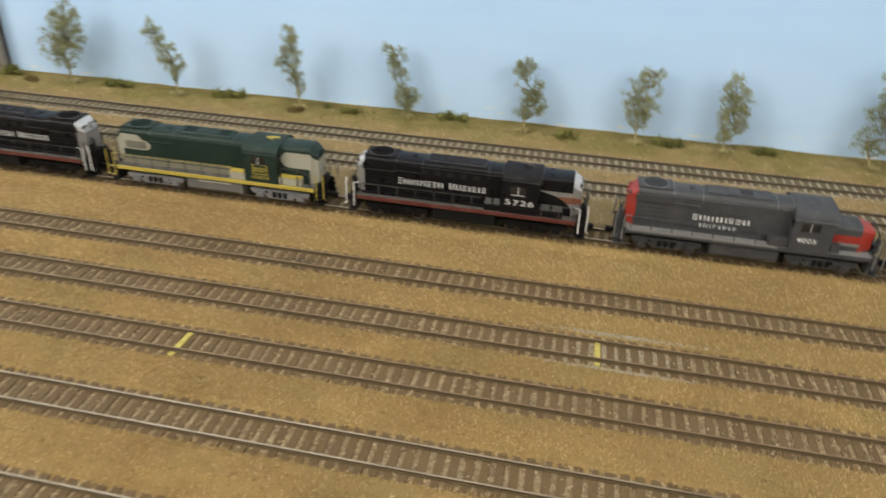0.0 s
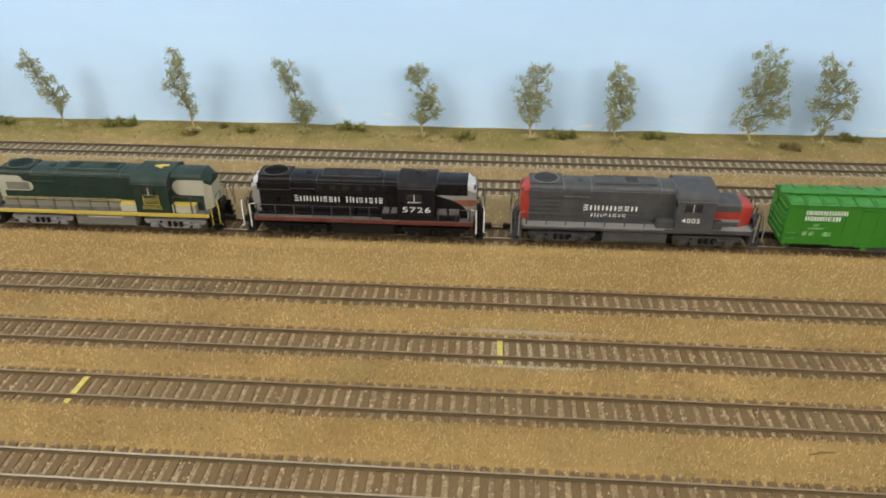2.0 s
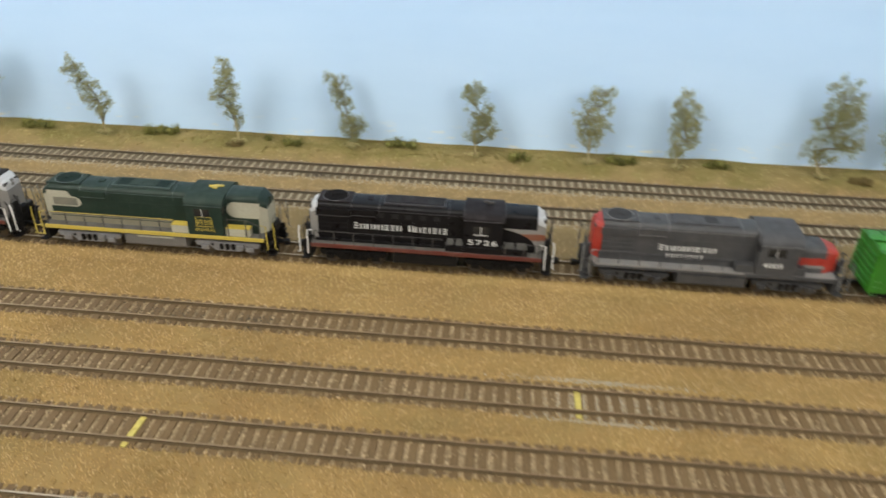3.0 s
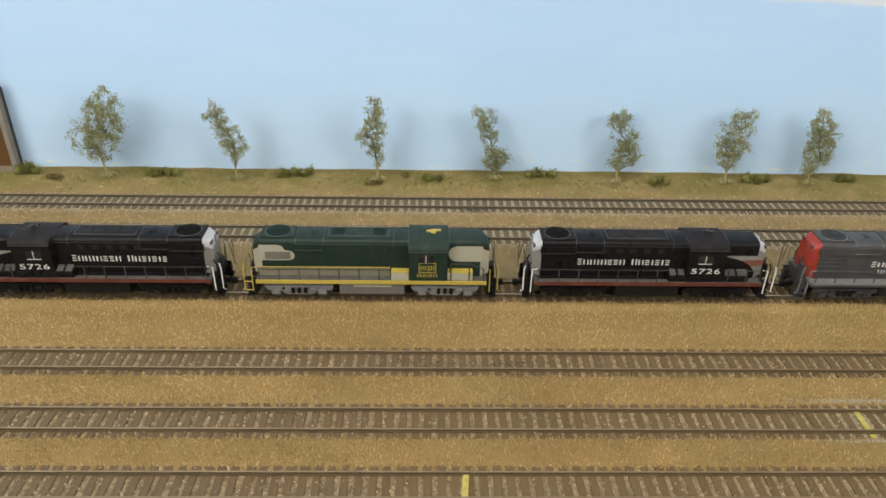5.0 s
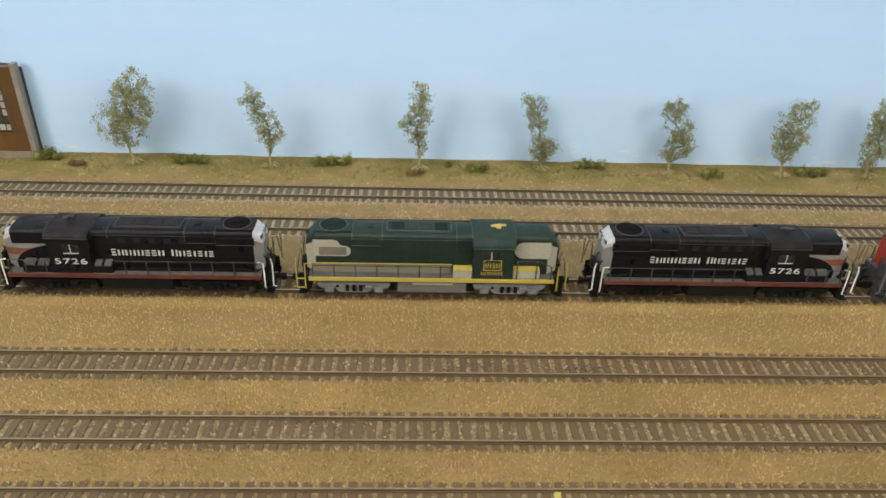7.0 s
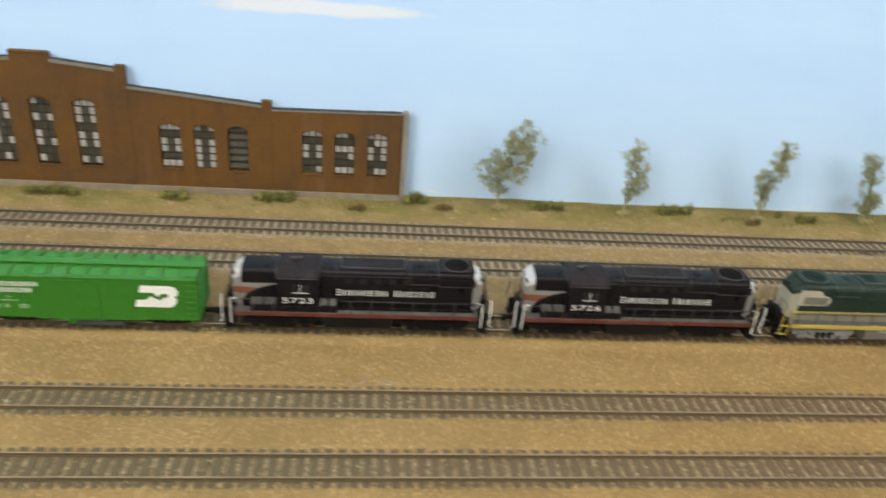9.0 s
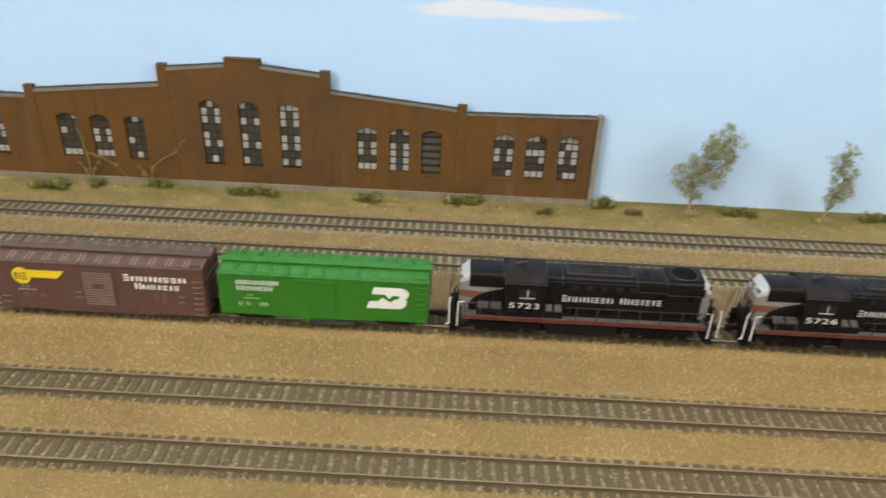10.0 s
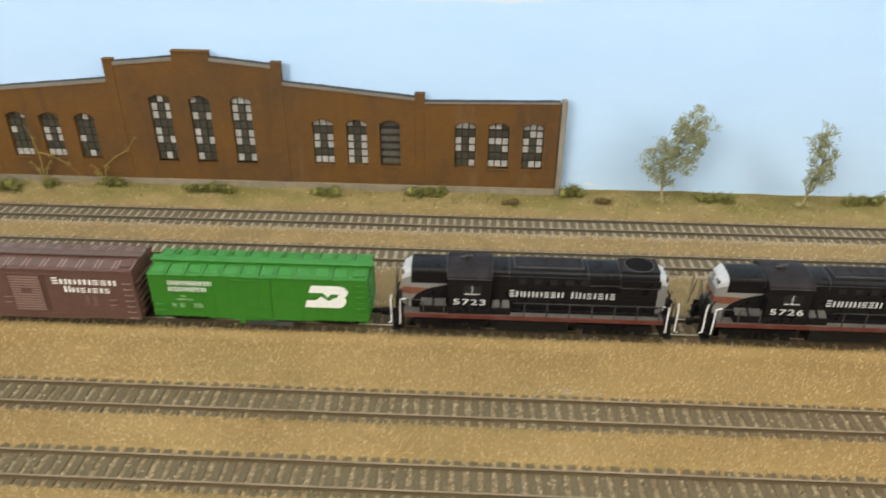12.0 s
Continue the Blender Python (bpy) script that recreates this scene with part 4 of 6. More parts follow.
    # pilots, steps, couplers, hoses and wires
    for way in (-1, 1):
        b("pilot", way * 0.0815, way * 0.0835, -0.0155, 0.0155, 0.0078, 0.0213, m["step"], "", 0.0003)
        coupler(loco, cab_way * way * 0.0835, cab_way * way)
        for side in (-1, 1):
            y0, y1 = sorted((side * 0.0105, side * 0.0165))
            well = b("step_well", way * 0.0836, way * 0.0890, y0, y1, 0.0070, 0.0079, m["step"], "", 0.0002)
            b("step", way * 0.0836, way * 0.0880, y0, y1, 0.0118, 0.0126, m["step"], "", 0.0002, well)
            b("step", way * 0.0836, way * 0.0870, y0, y1, 0.0160, 0.0168, m["step"], "", 0.0002, well)
            b("step_side", way * 0.0836, way * 0.0888, side * 0.0105 - 0.0003, side * 0.0105 + 0.0003, 0.0072, 0.0200, m["step"], "", 0.0002, well)
            e = cab_way * way
            wires = [[(e * 0.0838, side * 0.0172, 0.0122), (e * 0.0836, side * 0.0173, 0.0312), (e * 0.0800, side * 0.0172, 0.0318)],
                     [(e * 0.0912, side * 0.0170, 0.0130), (e * 0.0893, side * 0.0172, 0.0140), (e * 0.0895, side * 0.0173, 0.0300), (e * 0.0888, side * 0.0173, 0.0345)]]
            if livery == "green" and way < 0:
                for rz in (0.0128, 0.0198):
                    part("step_frame", tube(bmesh.new(), [(e * 0.0838, side * 0.0172, rz), (e * 0.0893, side * 0.0172, rz)], 0.0004, 6), YELLOW, loco, "yellow step edge")
            for w in wires:
                part("grab_iron", tube(bmesh.new(), w, 0.00044, 6), m["grab"] if side < 0 else WIRE_DULL, loco, {"black": "wire grab iron", "green": "yellow wire grab iron", "grey": ""}[livery], smooth=True)
            w = [(e * 0.0892, side * 0.0150, 0.0213), (e * 0.0875, side * 0.0150, 0.0330), (e * 0.0872, side * 0.0125, 0.0352), (e * 0.0872, side * 0.0040, 0.0352), (e * 0.0866, side * 0.0040, 0.0213)]
            part("end_railing", tube(bmesh.new(), w, 0.00030, 5), m["rail"], loco, smooth=True)
            hose = [(e * 0.0836, side * 0.0060, 0.0125), (e * 0.0868, side * 0.0062, 0.0120), (e * 0.0882, side * 0.0066, 0.0085), (e * 0.0880, side * 0.0070, 0.0048)]
            part("air_hose", tube(bmesh.new(), hose, 0.0005, 6), UNDER_BLACK, loco, smooth=True)
        for k, hy in enumerate((-0.0108, -0.0088, 0.0088, 0.0108)):
            e = cab_way * way
            drop = 0.0055 + 0.0008 * (k % 2)
            hose = [(e * 0.0836, hy, 0.0175), (e * 0.0862, hy, 0.0180), (e * 0.0884, hy * 0.97, 0.0160), (e * 0.0888, hy * 0.93, drop + 0.004), (e * 0.0872, hy * 0.90, drop)]
            part("control_hose", tube(bmesh.new(), hose, 0.00055, 6), m["step"], loco, smooth=True)
        if livery != "green":
            b("brake_stand", way * 0.0848, way * 0.0868, -0.0098, -0.0052, 0.0213, 0.0318, m["step"], "", 0.0004)
            e = cab_way * way
            for py in (-0.0155, -0.0045):
                part("end_post", tube(bmesh.new(), [(e * 0.0862, py, 0.0130), (e * 0.0862, py, 0.0325), (e * 0.0845, py, 0.0360)], 0.00048, 6), m["step"], loco, smooth=True)
        b("anticlimber", way * 0.0835, way * 0.0862, -0.0075, 0.0075, 0.0186, 0.0213, m["step"], "", 0.0003)
        b("drop_plate", way * 0.0836, way * 0.0876, -0.0040, 0.0040, 0.0205, 0.0255, m["step"], "", 0.0003)
    for side in (-1, 1):
        posts = [-0.0785 + 0.0140 * k for k in range(7)] + [0.0560, 0.0690, 0.0790]
        for px in posts:
            if low_nose and px > 0.05:
                continue
            top = 0.0352 if livery == "green" and 0.05 < px < 0.075 else 0.0312
            w = [(cab_way * px, side * 0.0172, 0.0205), (cab_way * px, side * 0.0172, top)]
            part("stanchion", tube(bmesh.new(), w, 0.00046, 5), m["rail"], loco)
        rails = [(-0.0785, 0.0120)] + ([] if low_nose else [(0.0560, 0.0790)])
        for r0, r1 in rails:
            top = 0.0352 if livery == "green" and r0 > 0 else 0.0312
            w = [(cab_way * r0, side * 0.0172, top), (cab_way * (r0 * 0.4 + r1 * 0.6), side * 0.01725, top), (cab_way * r1, side * 0.0172, 0.0312)]
            part("side_handrail", tube(bmesh.new(), w, 0.00026, 5), m["rail"], loco, smooth=True)
    # livery
    def seg(a0, a1):
        return tuple(sorted((cab_way * a0, cab_way * a1)))
    if livery == "black":
        t0, t1 = seg(-0.0515, 0.0155)
        name_bars("name_lettering", LETTER_WHITE, loco, t0, t1, -0.01085, 0.0318, 0.0358, "ennineen nneieie", "white lettering drawn as bars", 1.18)
        words("road_number", number, 0.0059, LETTER_WHITE, loco, cab_way * 0.0400, -cw - 0.0001, 0.0294, 1.66, "white road number")
        for side in (-1, 1):
            band = [(0.0545, 0.0396), (0.0770, 0.0396), (0.0770, 0.0266), (0.0740, 0.0310), (0.0700, 0.0340), (0.0640, 0.0366), (0.0545, 0.0390)]
            prismed = prism(bmesh.new(), [(cab_way * px, pz) for px, pz in band], side * 0.0107, side * 0.01085)
            part("silver_band", prismed, SILVER_DULL, loco, "dull silver side flash")
            flash = [(0.0658, 0.0360), (0.0770, 0.0366), (0.0770, 0.0314), (0.0738, 0.0316), (0.0700, 0.0338)]
            part("orange_flash", prism(bmesh.new(), [(cab_way * px, pz) for px, pz in flash], side * 0.01086, side * 0.01100), ORANGE, loco, "orange side flash")
        chevron = [(-0.0109, 0.0314), (-0.0109, 0.0368), (0.0109, 0.0368), (0.0109, 0.0314)]
        run("end_flash", chevron, 0.0770, 0.0833, ORANGE, squeeze, "orange band round the hood end")
    elif livery == "green":
        for side in (-1, 1):
            ys = (side * 0.0107, side * 0.01092)
            left = [(-0.0785, 0.0335), (-0.0785, 0.0458), (-0.0648, 0.0458), (-0.0622, 0.0448), (-0.0606, 0.0418)] + [(-0.0580 + 0.0042 * math.sin(a), 0.0374 + 0.0039 * math.cos(a)) for a in [math.pi * k / 8 for k in range(9)]]
            panel = part("cream_panel", prism(bmesh.new(), left, *ys), CREAM, loco, "cream side panel with a rounded end")
            b("grille", -0.0745, -0.0565, side * 0.01098 - 0.0001, side * 0.01098 + 0.0001, 0.0345, 0.0405, GRILLE, "grey mesh grille", 0.0001, panel)
            right = [(0.0785, 0.0458), (0.0785, 0.0335)] + [(0.0605 - 0.0062 * math.sin(a), 0.03965 - 0.00615 * math.cos(a)) for a in [math.pi * k / 8 for k in range(9)]]
            part("cream_panel", prism(bmesh.new(), right, *ys), CREAM, loco, "cream side panel with a rounded end")
            b("yellow_stripe", -0.0800, 0.0130, side * 0.0110 - 0.0002, side * 0.0110 + 0.0002, 0.0276, 0.0285, YELLOW, "yellow hood stripe", 0.0001)
            b("cream_skirt", -0.0800, 0.0130, side * 0.01095 - 0.0002, side * 0.01095 + 0.0002, 0.0214, 0.0275, SKIRT, "dull cream hood skirt", 0.0001)
        plate = b("name_plate", 0.0335, 0.0455, -0.0178, -0.0175, 0.0283, 0.0360, GREEN, "green plate with a yellow rim", 0.0001)
        for x0, x1, z0, z1 in ((0.0335, 0.0455, 0.0356, 0.0361), (0.0335, 0.0455, 0.0282, 0.0287), (0.0335, 0.0340, 0.0287, 0.0356), (0.0450, 0.0455, 0.0287, 0.0356)):
            b("rim", x0, x1, -0.0180, -0.0178, z0, z1, YELLOW, "", 0.0, plate)
        name_bars("plate_lettering", YELLOW, plate, 0.0345, 0.0445, -0.0179, 0.0302, 0.0338, "nien")
        name_bars("type_lettering", YELLOW, loco, 0.0320, 0.0470, -0.0177, 0.0245, 0.0270, "nieneie", "yellow lettering drawn as bars")
        emblem = [(0.0385, 0.0022), (0.0435, 0.0042), (0.0490, 0.0040), (0.0490, 0.0018), (0.0452, 0.0014), (0.0452, -0.0018), (0.0422, -0.0016), (0.0420, 0.0002), (0.0390, 0.0002)]
        part("roof_emblem", prism(bmesh.new(), emblem, 0.0508, 0.05155, "xy"), YELLOW, loco, "yellow wing emblem on the cab roof")
    else:
        name_bars("name_lettering", WHITE, loco, -0.0385, 0.0010, -0.01085, 0.0315, 0.0351, "ennineen", "white lettering drawn as bars", 1.15)
        name_bars("name_lettering", LETTER_WHITE, loco, -0.0325, -0.0065, -0.01085, 0.0256, 0.0287, "nneieie", "faded lettering drawn as bars", 1.1, 0.03)
        words("road_number", number, 0.0050, WHITE, loco, 0.0375, -0.0176, 0.0285, 1.2, "white road number")
        for side in (-1, 1):
            b("worn_sill", -0.0800, 0.0200, side * 0.0178 - 0.0001, side * 0.0178 + 0.0001, 0.0202, 0.0218, GREY_LIGHT, "pale worn sill edge", 0.0001)
    loco.location = (x, 0, 0)
    return loco


diesel(-0.5355, -1, "black", "black diesel locomotive with silver ends next to a boxcar", "5723")
diesel(-0.3395, -1, "black", "black diesel locomotive with silver ends coupled beside the green one", "5726")
diesel(-0.1455, 1, "green", "dark green diesel locomotive with cream panels and yellow trim")
diesel(0.0515, 1, "black", "black diesel locomotive with silver ends and white figures, cab leading", "5726")
diesel(0.2500, 1, "grey", "weathered grey diesel locomotive with scarlet nose and rear end", "4005")


def car_truck(parent, cx):
    truck = tagged(new("truck"), "small black freight truck")
    truck.parent, truck.location, truck.scale = parent, (0, 0.0030, 0.0025), (1, 1, 0.82)
    boxpart("bolster", (cx - 0.0025, cx + 0.0025, -0.0125, 0.0125, 0.0060, 0.0100), UNDER_BLACK, truck)
    for side in (-1, 1):
        pts = [(-0.0145, 0.0075), (-0.0100, 0.0082), (-0.0050, 0.0108), (0.0050, 0.0108), (0.0100, 0.0082), (0.0145, 0.0075), (0.0145, 0.0050), (0.0060, 0.0035), (-0.0060, 0.0035), (-0.0145, 0.0050)]
        part("sideframe", prism(bmesh.new(), [(cx + px, pz) for px, pz in pts], side * 0.0112, side * 0.0130), UNDER_BLACK, truck)
        for wx in (-0.0098, 0.0098):
            wheel(truck, cx + wx, 0.0048, 0.0048, side)
    for wx in (-0.0098, 0.0098):
        part("axle", rod(bmesh.new(), (cx + wx, 0, 0.0048), "y", 0.0009, 0.0160, 8), STEEL, truck)
    return truck


def boxcar(x, paint, rib, label, length, eave, roof_top, bays, top_paint, z0):
    """A boxcar: ribbed roof, running board, sliding door, ladders, ends and underframe."""
    car = thing("boxcar", label, "boxcar", "boxcars of the train")
    h, w = length / 2, 0.0162
    section = [(-w, z0), (-w, eave), (-w - 0.0005, eave), (-w - 0.0005, eave + 0.0007), (0, roof_top), (w + 0.0005, eave + 0.0007), (w + 0.0005, eave), (w, eave), (w, z0)]
    part("body", prism(bmesh.new(), section, -h, h, "yz"), paint, car)
    rise = (roof_top - eave - 0.0007) / (w + 0.0005)
    step = length / bays
    for k in range(bays + 1):
        rx = -h + step * k
        for side in (-1, 1):
            pts = [(side * (w + 0.0004), eave + 0.0008), (side * (w + 0.0004), eave + 0.0014), (side * 0.0035, roof_top - 0.0035 * rise + 0.0006), (side * 0.0035, roof_top - 0.0035 * rise)]
            part("roof_rib", prism(bmesh.new(), pts, max(-h, rx - 0.0006), min(h, rx + 0.0006), "yz"), paint, car)
    for k in range(bays):
        rx = -h + step * (k + 0.5)
        for side in (-1, 1):
            pts = [(side * (w - 0.0020), eave + 0.0010), (side * (w - 0.0022), eave + 0.0014), (side * 0.0060, roof_top - 0.0060 * rise + 0.00025), (side * 0.0058, roof_top - 0.0060 * rise)]
            part("roof_panel", prism(bmesh.new(), pts, rx - step * 0.34, rx + step * 0.34, "yz", None), top_paint, car)
            # paler strips put the highlight lines along the panel edges into colour
            if rib is not paint:
                for e in (-1, 1):
                    lip = [(py, pz + (0.0003 if k2 in (1, 2) else 0.0)) for k2, (py, pz) in enumerate(pts)]
                    part("panel_edge", prism(bmesh.new(), lip, rx + e * step * 0.34, rx + e * step * 0.44, "yz", None), rib, car)
    for k, (y0, y1) in enumerate(((-0.0034, -0.0013), (-0.0010, 0.0010), (0.0013, 0.0034))):
        boxpart("running_board", (-h - 0.0022, h + 0.0022, y0, y1, roof_top + 0.0006, roof_top + 0.0014), top_paint, car, "", 0.0002)
    for k in range(9):
        bx = -h + length * (k + 0.5) / 9
        boxpart("board_saddle", (bx - 0.0005, bx + 0.0005, -0.0034, 0.0034, roof_top - 0.0008, roof_top + 0.0006), paint, car, "", 0.0)
    for ex, side in ((-h + 0.0050, 1), (h - 0.0050, -1)):
        plat = boxpart("roof_platform", (ex - 0.0036, ex + 0.0036, min(side * 0.0036, side * 0.0140), max(side * 0.0036, side * 0.0140), roof_top - 0.0010, roof_top - 0.0002), paint, car, "", 0.0002)
    for way in (-1, 1):
        for k in range(6):
            ez = z0 + 0.0035 + 0.0046 * k
            part("end_rib", rod(bmesh.new(), (way * (h + 0.0001), 0, ez), "y", 0.0009, 0.0270, 8), paint, car)
        coupler(car, way * (h - 0.001), way)
        part("brake_rod", tube(bmesh.new(), [(way * (h + 0.0015), 0.0060, 0.0200), (way * (h + 0.0015), 0.0060, roof_top + 0.0035)], 0.0003, 5), paint, car)
    part("brake_wheel", rod(bmesh.new(), (-(h + 0.0018), 0.0060, 0.0380), "x", 0.0034, 0.0005, 18), paint, car)
    for side in (-1, 1):
        y = side * (w + 0.0004)
        for k in range(7):
            lz = z0 + 0.0018 + 0.0043 * k
            for lx in (h - 0.0046,):
                part("ladder_rung", tube(bmesh.new(), [(lx - 0.0026, side * w, lz), (lx - 0.0026, y + side * 0.0006, lz), (lx + 0.0026, y + side * 0.0006, lz), (lx + 0.0026, side * w, lz)], 0.00032, 5), rib, car)
        for k in range(2):
            lz = z0 + 0.0050 + 0.0043 * k
            part("grab_iron", tube(bmesh.new(), [(-h + 0.0025, side * w, lz), (-h + 0.0025, y + side * 0.0006, lz), (-h + 0.0075, y + side * 0.0006, lz), (-h + 0.0075, side * w, lz)], 0.00032, 5), rib, car)
        for lx in (-h + 0.0035, h - 0.0035):
            part("stirrup", tube(bmesh.new(), [(lx - 0.0022, side * w, z0), (lx - 0.0020, side * w, max(0.0082, z0 - 0.0018)), (lx + 0.0020, side * w, max(0.0082, z0 - 0.0018)), (lx + 0.0022, side * w, z0)], 0.00035, 5), paint, car)
        sill = [(-h + 0.034, z0), (-h + 0.036, z0 - 0.0009), (h - 0.036, z0 - 0.0009), (h - 0.034, z0)]
        part("side_sill", prism(bmesh.new(), sill, side * (w - 0.0008), side * w), paint, car)
    boxpart("underframe", (-h + 0.004, h - 0.004, -0.0040, 0.0040, 0.0085, z0 + 0.0002), UNDER_BLACK, car, "", 0.0)
    boxpart("brake_gear", (-0.006, 0.016, -0.0120, -0.0060, 0.0072, z0), UNDER_BLACK, car)
    boxpart("floor_beam", (-0.010, 0.020, -0.0152, -0.0120, 0.0062, 0.0092), GREY, car, "dark grey beam under the floor", 0.0003)
    for tx in (-h + 0.0215, h - 0.0215):
        car_truck(car, tx)
    car.location = (x, 0, 0)
    return car, h, w


def green_boxcar(x):
    car, h, w = boxcar(x, CAR_GREEN, CAR_GREEN, "bright green boxcar with a white emblem on its side", 0.1390, 0.0425, 0.0451, 12, CAR_GREEN_ROOF, 0.0122)
    for side in (-1, 1):
        y = side * w
        door = boxpart("door", (-0.0085, 0.0080, y - 0.0007, y + 0.0007, 0.0125, 0.0400), CAR_GREEN, car, "green sliding door", 0.0004)
        boxpart("door_bar", (-0.0072, 0.0070, y - 0.0010, y + 0.0010, 0.0200, 0.0206), CAR_GREEN, door, "", 0.0)
        boxpart("door_bar", (-0.0008, 0.0002, y - 0.0010, y + 0.0010, 0.0130, 0.0395), CAR_GREEN, door, "", 0.0)
        boxpart("door_track", (-0.0190, 0.0090, y - 0.0009, y + 0.0009, 0.0402, 0.0411), CAR_GREEN, car, "", 0.0002)
        boxpart("door_track", (-0.0190, 0.0090, y - 0.0009, y + 0.0009, 0.0112, 0.0120), CAR_GREEN, car, "", 0.0002)
        boxpart("door_hanger", (-0.0140, -0.0100, y - 0.0011, y + 0.0011, 0.0085, 0.0112), CAR_GREEN, car, "", 0.0003)
        for k in range(1, 6):
            for s0 in (-h + 0.0010, 0.0190):
                sx = s0 + 0.0098 * k
                if sx < h - 0.008:
                    boxpart("panel_seam", (sx - 0.0003, sx + 0.0003, y - 0.0002, y + 0.0002, 0.0115, 0.0418), CAR_GREEN, car, "", 0.0)
    y = -w - 0.0001
    name_bars("name_lettering", WHITE, car, -0.0575, -0.0290, y - 0.0001, 0.0358, 0.0390, "nnniinenen", "white lettering drawn as bars", 1.0, 0.02)
    name_bars("name_lettering", WHITE, car, -0.0575, -0.0330, y - 0.0001, 0.0312, 0.0344, "nenineen", "white lettering drawn as bars", 1.0, 0.02)
    name_bars("small_lettering", PALE_GREEN, car, -0.0505, -0.0465, y - 0.0001, 0.0272, 0.0283, "nn")
    name_bars("small_lettering", PALE_GREEN, car, -0.0535, -0.0425, y - 0.0001, 0.0246, 0.0257, "nennin")
    for bx in (-0.0570, -0.0520, -0.0430, -0.0400):
        name_bars("small_lettering", PALE_GREEN, car, bx, bx + 0.0032, y - 0.0001, 0.0192, 0.0222, "en")
    # emblem: a slanting rounded white block with a zigzag green cut
    slab = [(0.0339, 0.0384), (0.0517, 0.0384), (0.0552, 0.0373), (0.0572, 0.0344), (0.0564, 0.0317), (0.0544, 0.0304), (0.0558, 0.0287), (0.0553, 0.0256), (0.0533, 0.0231), (0.0507, 0.0223), (0.0290, 0.0223)]
    emblem = part("emblem", prism(bmesh.new(), slab, y - 0.00025, y + 0.0002), WHITE, car, "white emblem of plain shapes")
    cut = [(0.0300, 0.0278), (0.0320, 0.0333), (0.0412, 0.0333), (0.0442, 0.0301), (0.0462, 0.0326), (0.0511, 0.0326), (0.0499, 0.0299), (0.0479, 0.0299), (0.0450, 0.0274), (0.0398, 0.0308), (0.0363, 0.0279)]
    part("emblem_cut", prism(bmesh.new(), cut, y - 0.00035, y - 0.00010), CAR_GREEN, emblem, "green zigzag through the emblem")
    return car


def brown_boxcar(x):
    car, h, w = boxcar(x, CAR_BROWN, BROWN_EDGE, "oxide brown boxcar with a yellow winged emblem and ribbed door", 0.1400, 0.0436, 0.0468, 12, ROOF_BROWN, 0.0080)
    for side in (-1, 1):
        y = side * w
        door = boxpart("door", (-0.0115, 0.0100, y - 0.0007, y + 0.0007, 0.0125, 0.0402), CAR_BROWN, car, "ribbed brown sliding door", 0.0004)
        for k in range(14):
            if k in (7, 8):
                boxpart("door_rib", (-0.0105, -0.0045, y - 0.0011, y + 0.0011, 0.0140 + 0.00185 * k, 0.0148 + 0.00185 * k), BROWN_EDGE, door, "", 0.0)
                boxpart("door_rib", (0.0030, 0.0090, y - 0.0011, y + 0.0011, 0.0140 + 0.00185 * k, 0.0148 + 0.00185 * k), BROWN_EDGE, door, "", 0.0)
            else:
                boxpart("door_rib", (-0.0105, 0.0090, y - 0.0011, y + 0.0011, 0.0140 + 0.00185 * k, 0.0148 + 0.00185 * k), BROWN_EDGE, door, "", 0.0)
        boxpart("door_track", (-0.0130, 0.0240, y - 0.0009, y + 0.0009, 0.0404, 0.0412), CAR_BROWN, car, "", 0.0002)
        boxpart("door_track", (-0.0130, 0.0240, y - 0.0009, y + 0.0009, 0.0112, 0.0121), CAR_BROWN, car, "", 0.0002)
        boxpart("door_post", (0.0105, 0.0120, y - 0.0006, y + 0.0006, 0.0120, 0.0404), CAR_BROWN, car, "", 0.0002)
    y = -w - 0.0001
    bm = rod(bmesh.new(), (-0.0515, y, 0.0335), "y", 0.0062, 0.0004, 28)
    disc = part("emblem_disc", bm, CAR_YELLOW, car, "yellow round emblem")
    name_bars("emblem_mark", UNDER_BLACK, disc, -0.0562, -0.0474, y - 0.0002, 0.0306, 0.0360, "ne")
    for k, (x1, z) in enumerate(((-0.0225, 0.0372), (-0.0240, 0.0352), (-0.0260, 0.0334))):
        wing = [(-0.0478 + 0.0010 * k, z - 0.0009), (-0.0478 + 0.0010 * k, z + 0.0009), (x1, z + 0.0009), (x1 - 0.0020, z - 0.0009)]
        part("emblem_wing", prism(bmesh.new(), wing, y - 0.0002, y + 0.0002), CAR_YELLOW, car, "yellow wing bar")
    name_bars("name_lettering", WHITE, car, 0.0165, 0.0590, y - 0.0001, 0.0338, 0.0374, "ennineen", "white lettering drawn as bars", 1.35, 0.05)
    name_bars("name_lettering", WHITE, car, 0.0235, 0.0540, y - 0.0001, 0.0278, 0.0312, "nneieie", "white lettering drawn as bars", 1.35, 0.05)
    name_bars("small_lettering", DULL_WHITE, car, -0.0530, -0.0470, y - 0.0001, 0.0250, 0.0262, "e n")
    name_bars("small_lettering", DULL_WHITE, car, -0.0555, -0.0430, y - 0.0001, 0.0224, 0.0236, "nnennn")
    for z in (0.0192, 0.0176):
        name_bars("small_lettering", BROWN_EDGE, car, -0.0535, -0.0380, y - 0.0001, z, z + 0.0010, "nn n nn")
    for k in range(5):
        name_bars("small_lettering", BROWN_EDGE, car, 0.0360, 0.0390, y - 0.0001, 0.0180 + 0.0016 * k, 0.0190 + 0.0016 * k, "ni")
        name_bars("small_lettering", BROWN_EDGE, car, 0.0410, 0.0440, y - 0.0001, 0.0180 + 0.0016 * k, 0.0190 + 0.0016 * k, "ni")
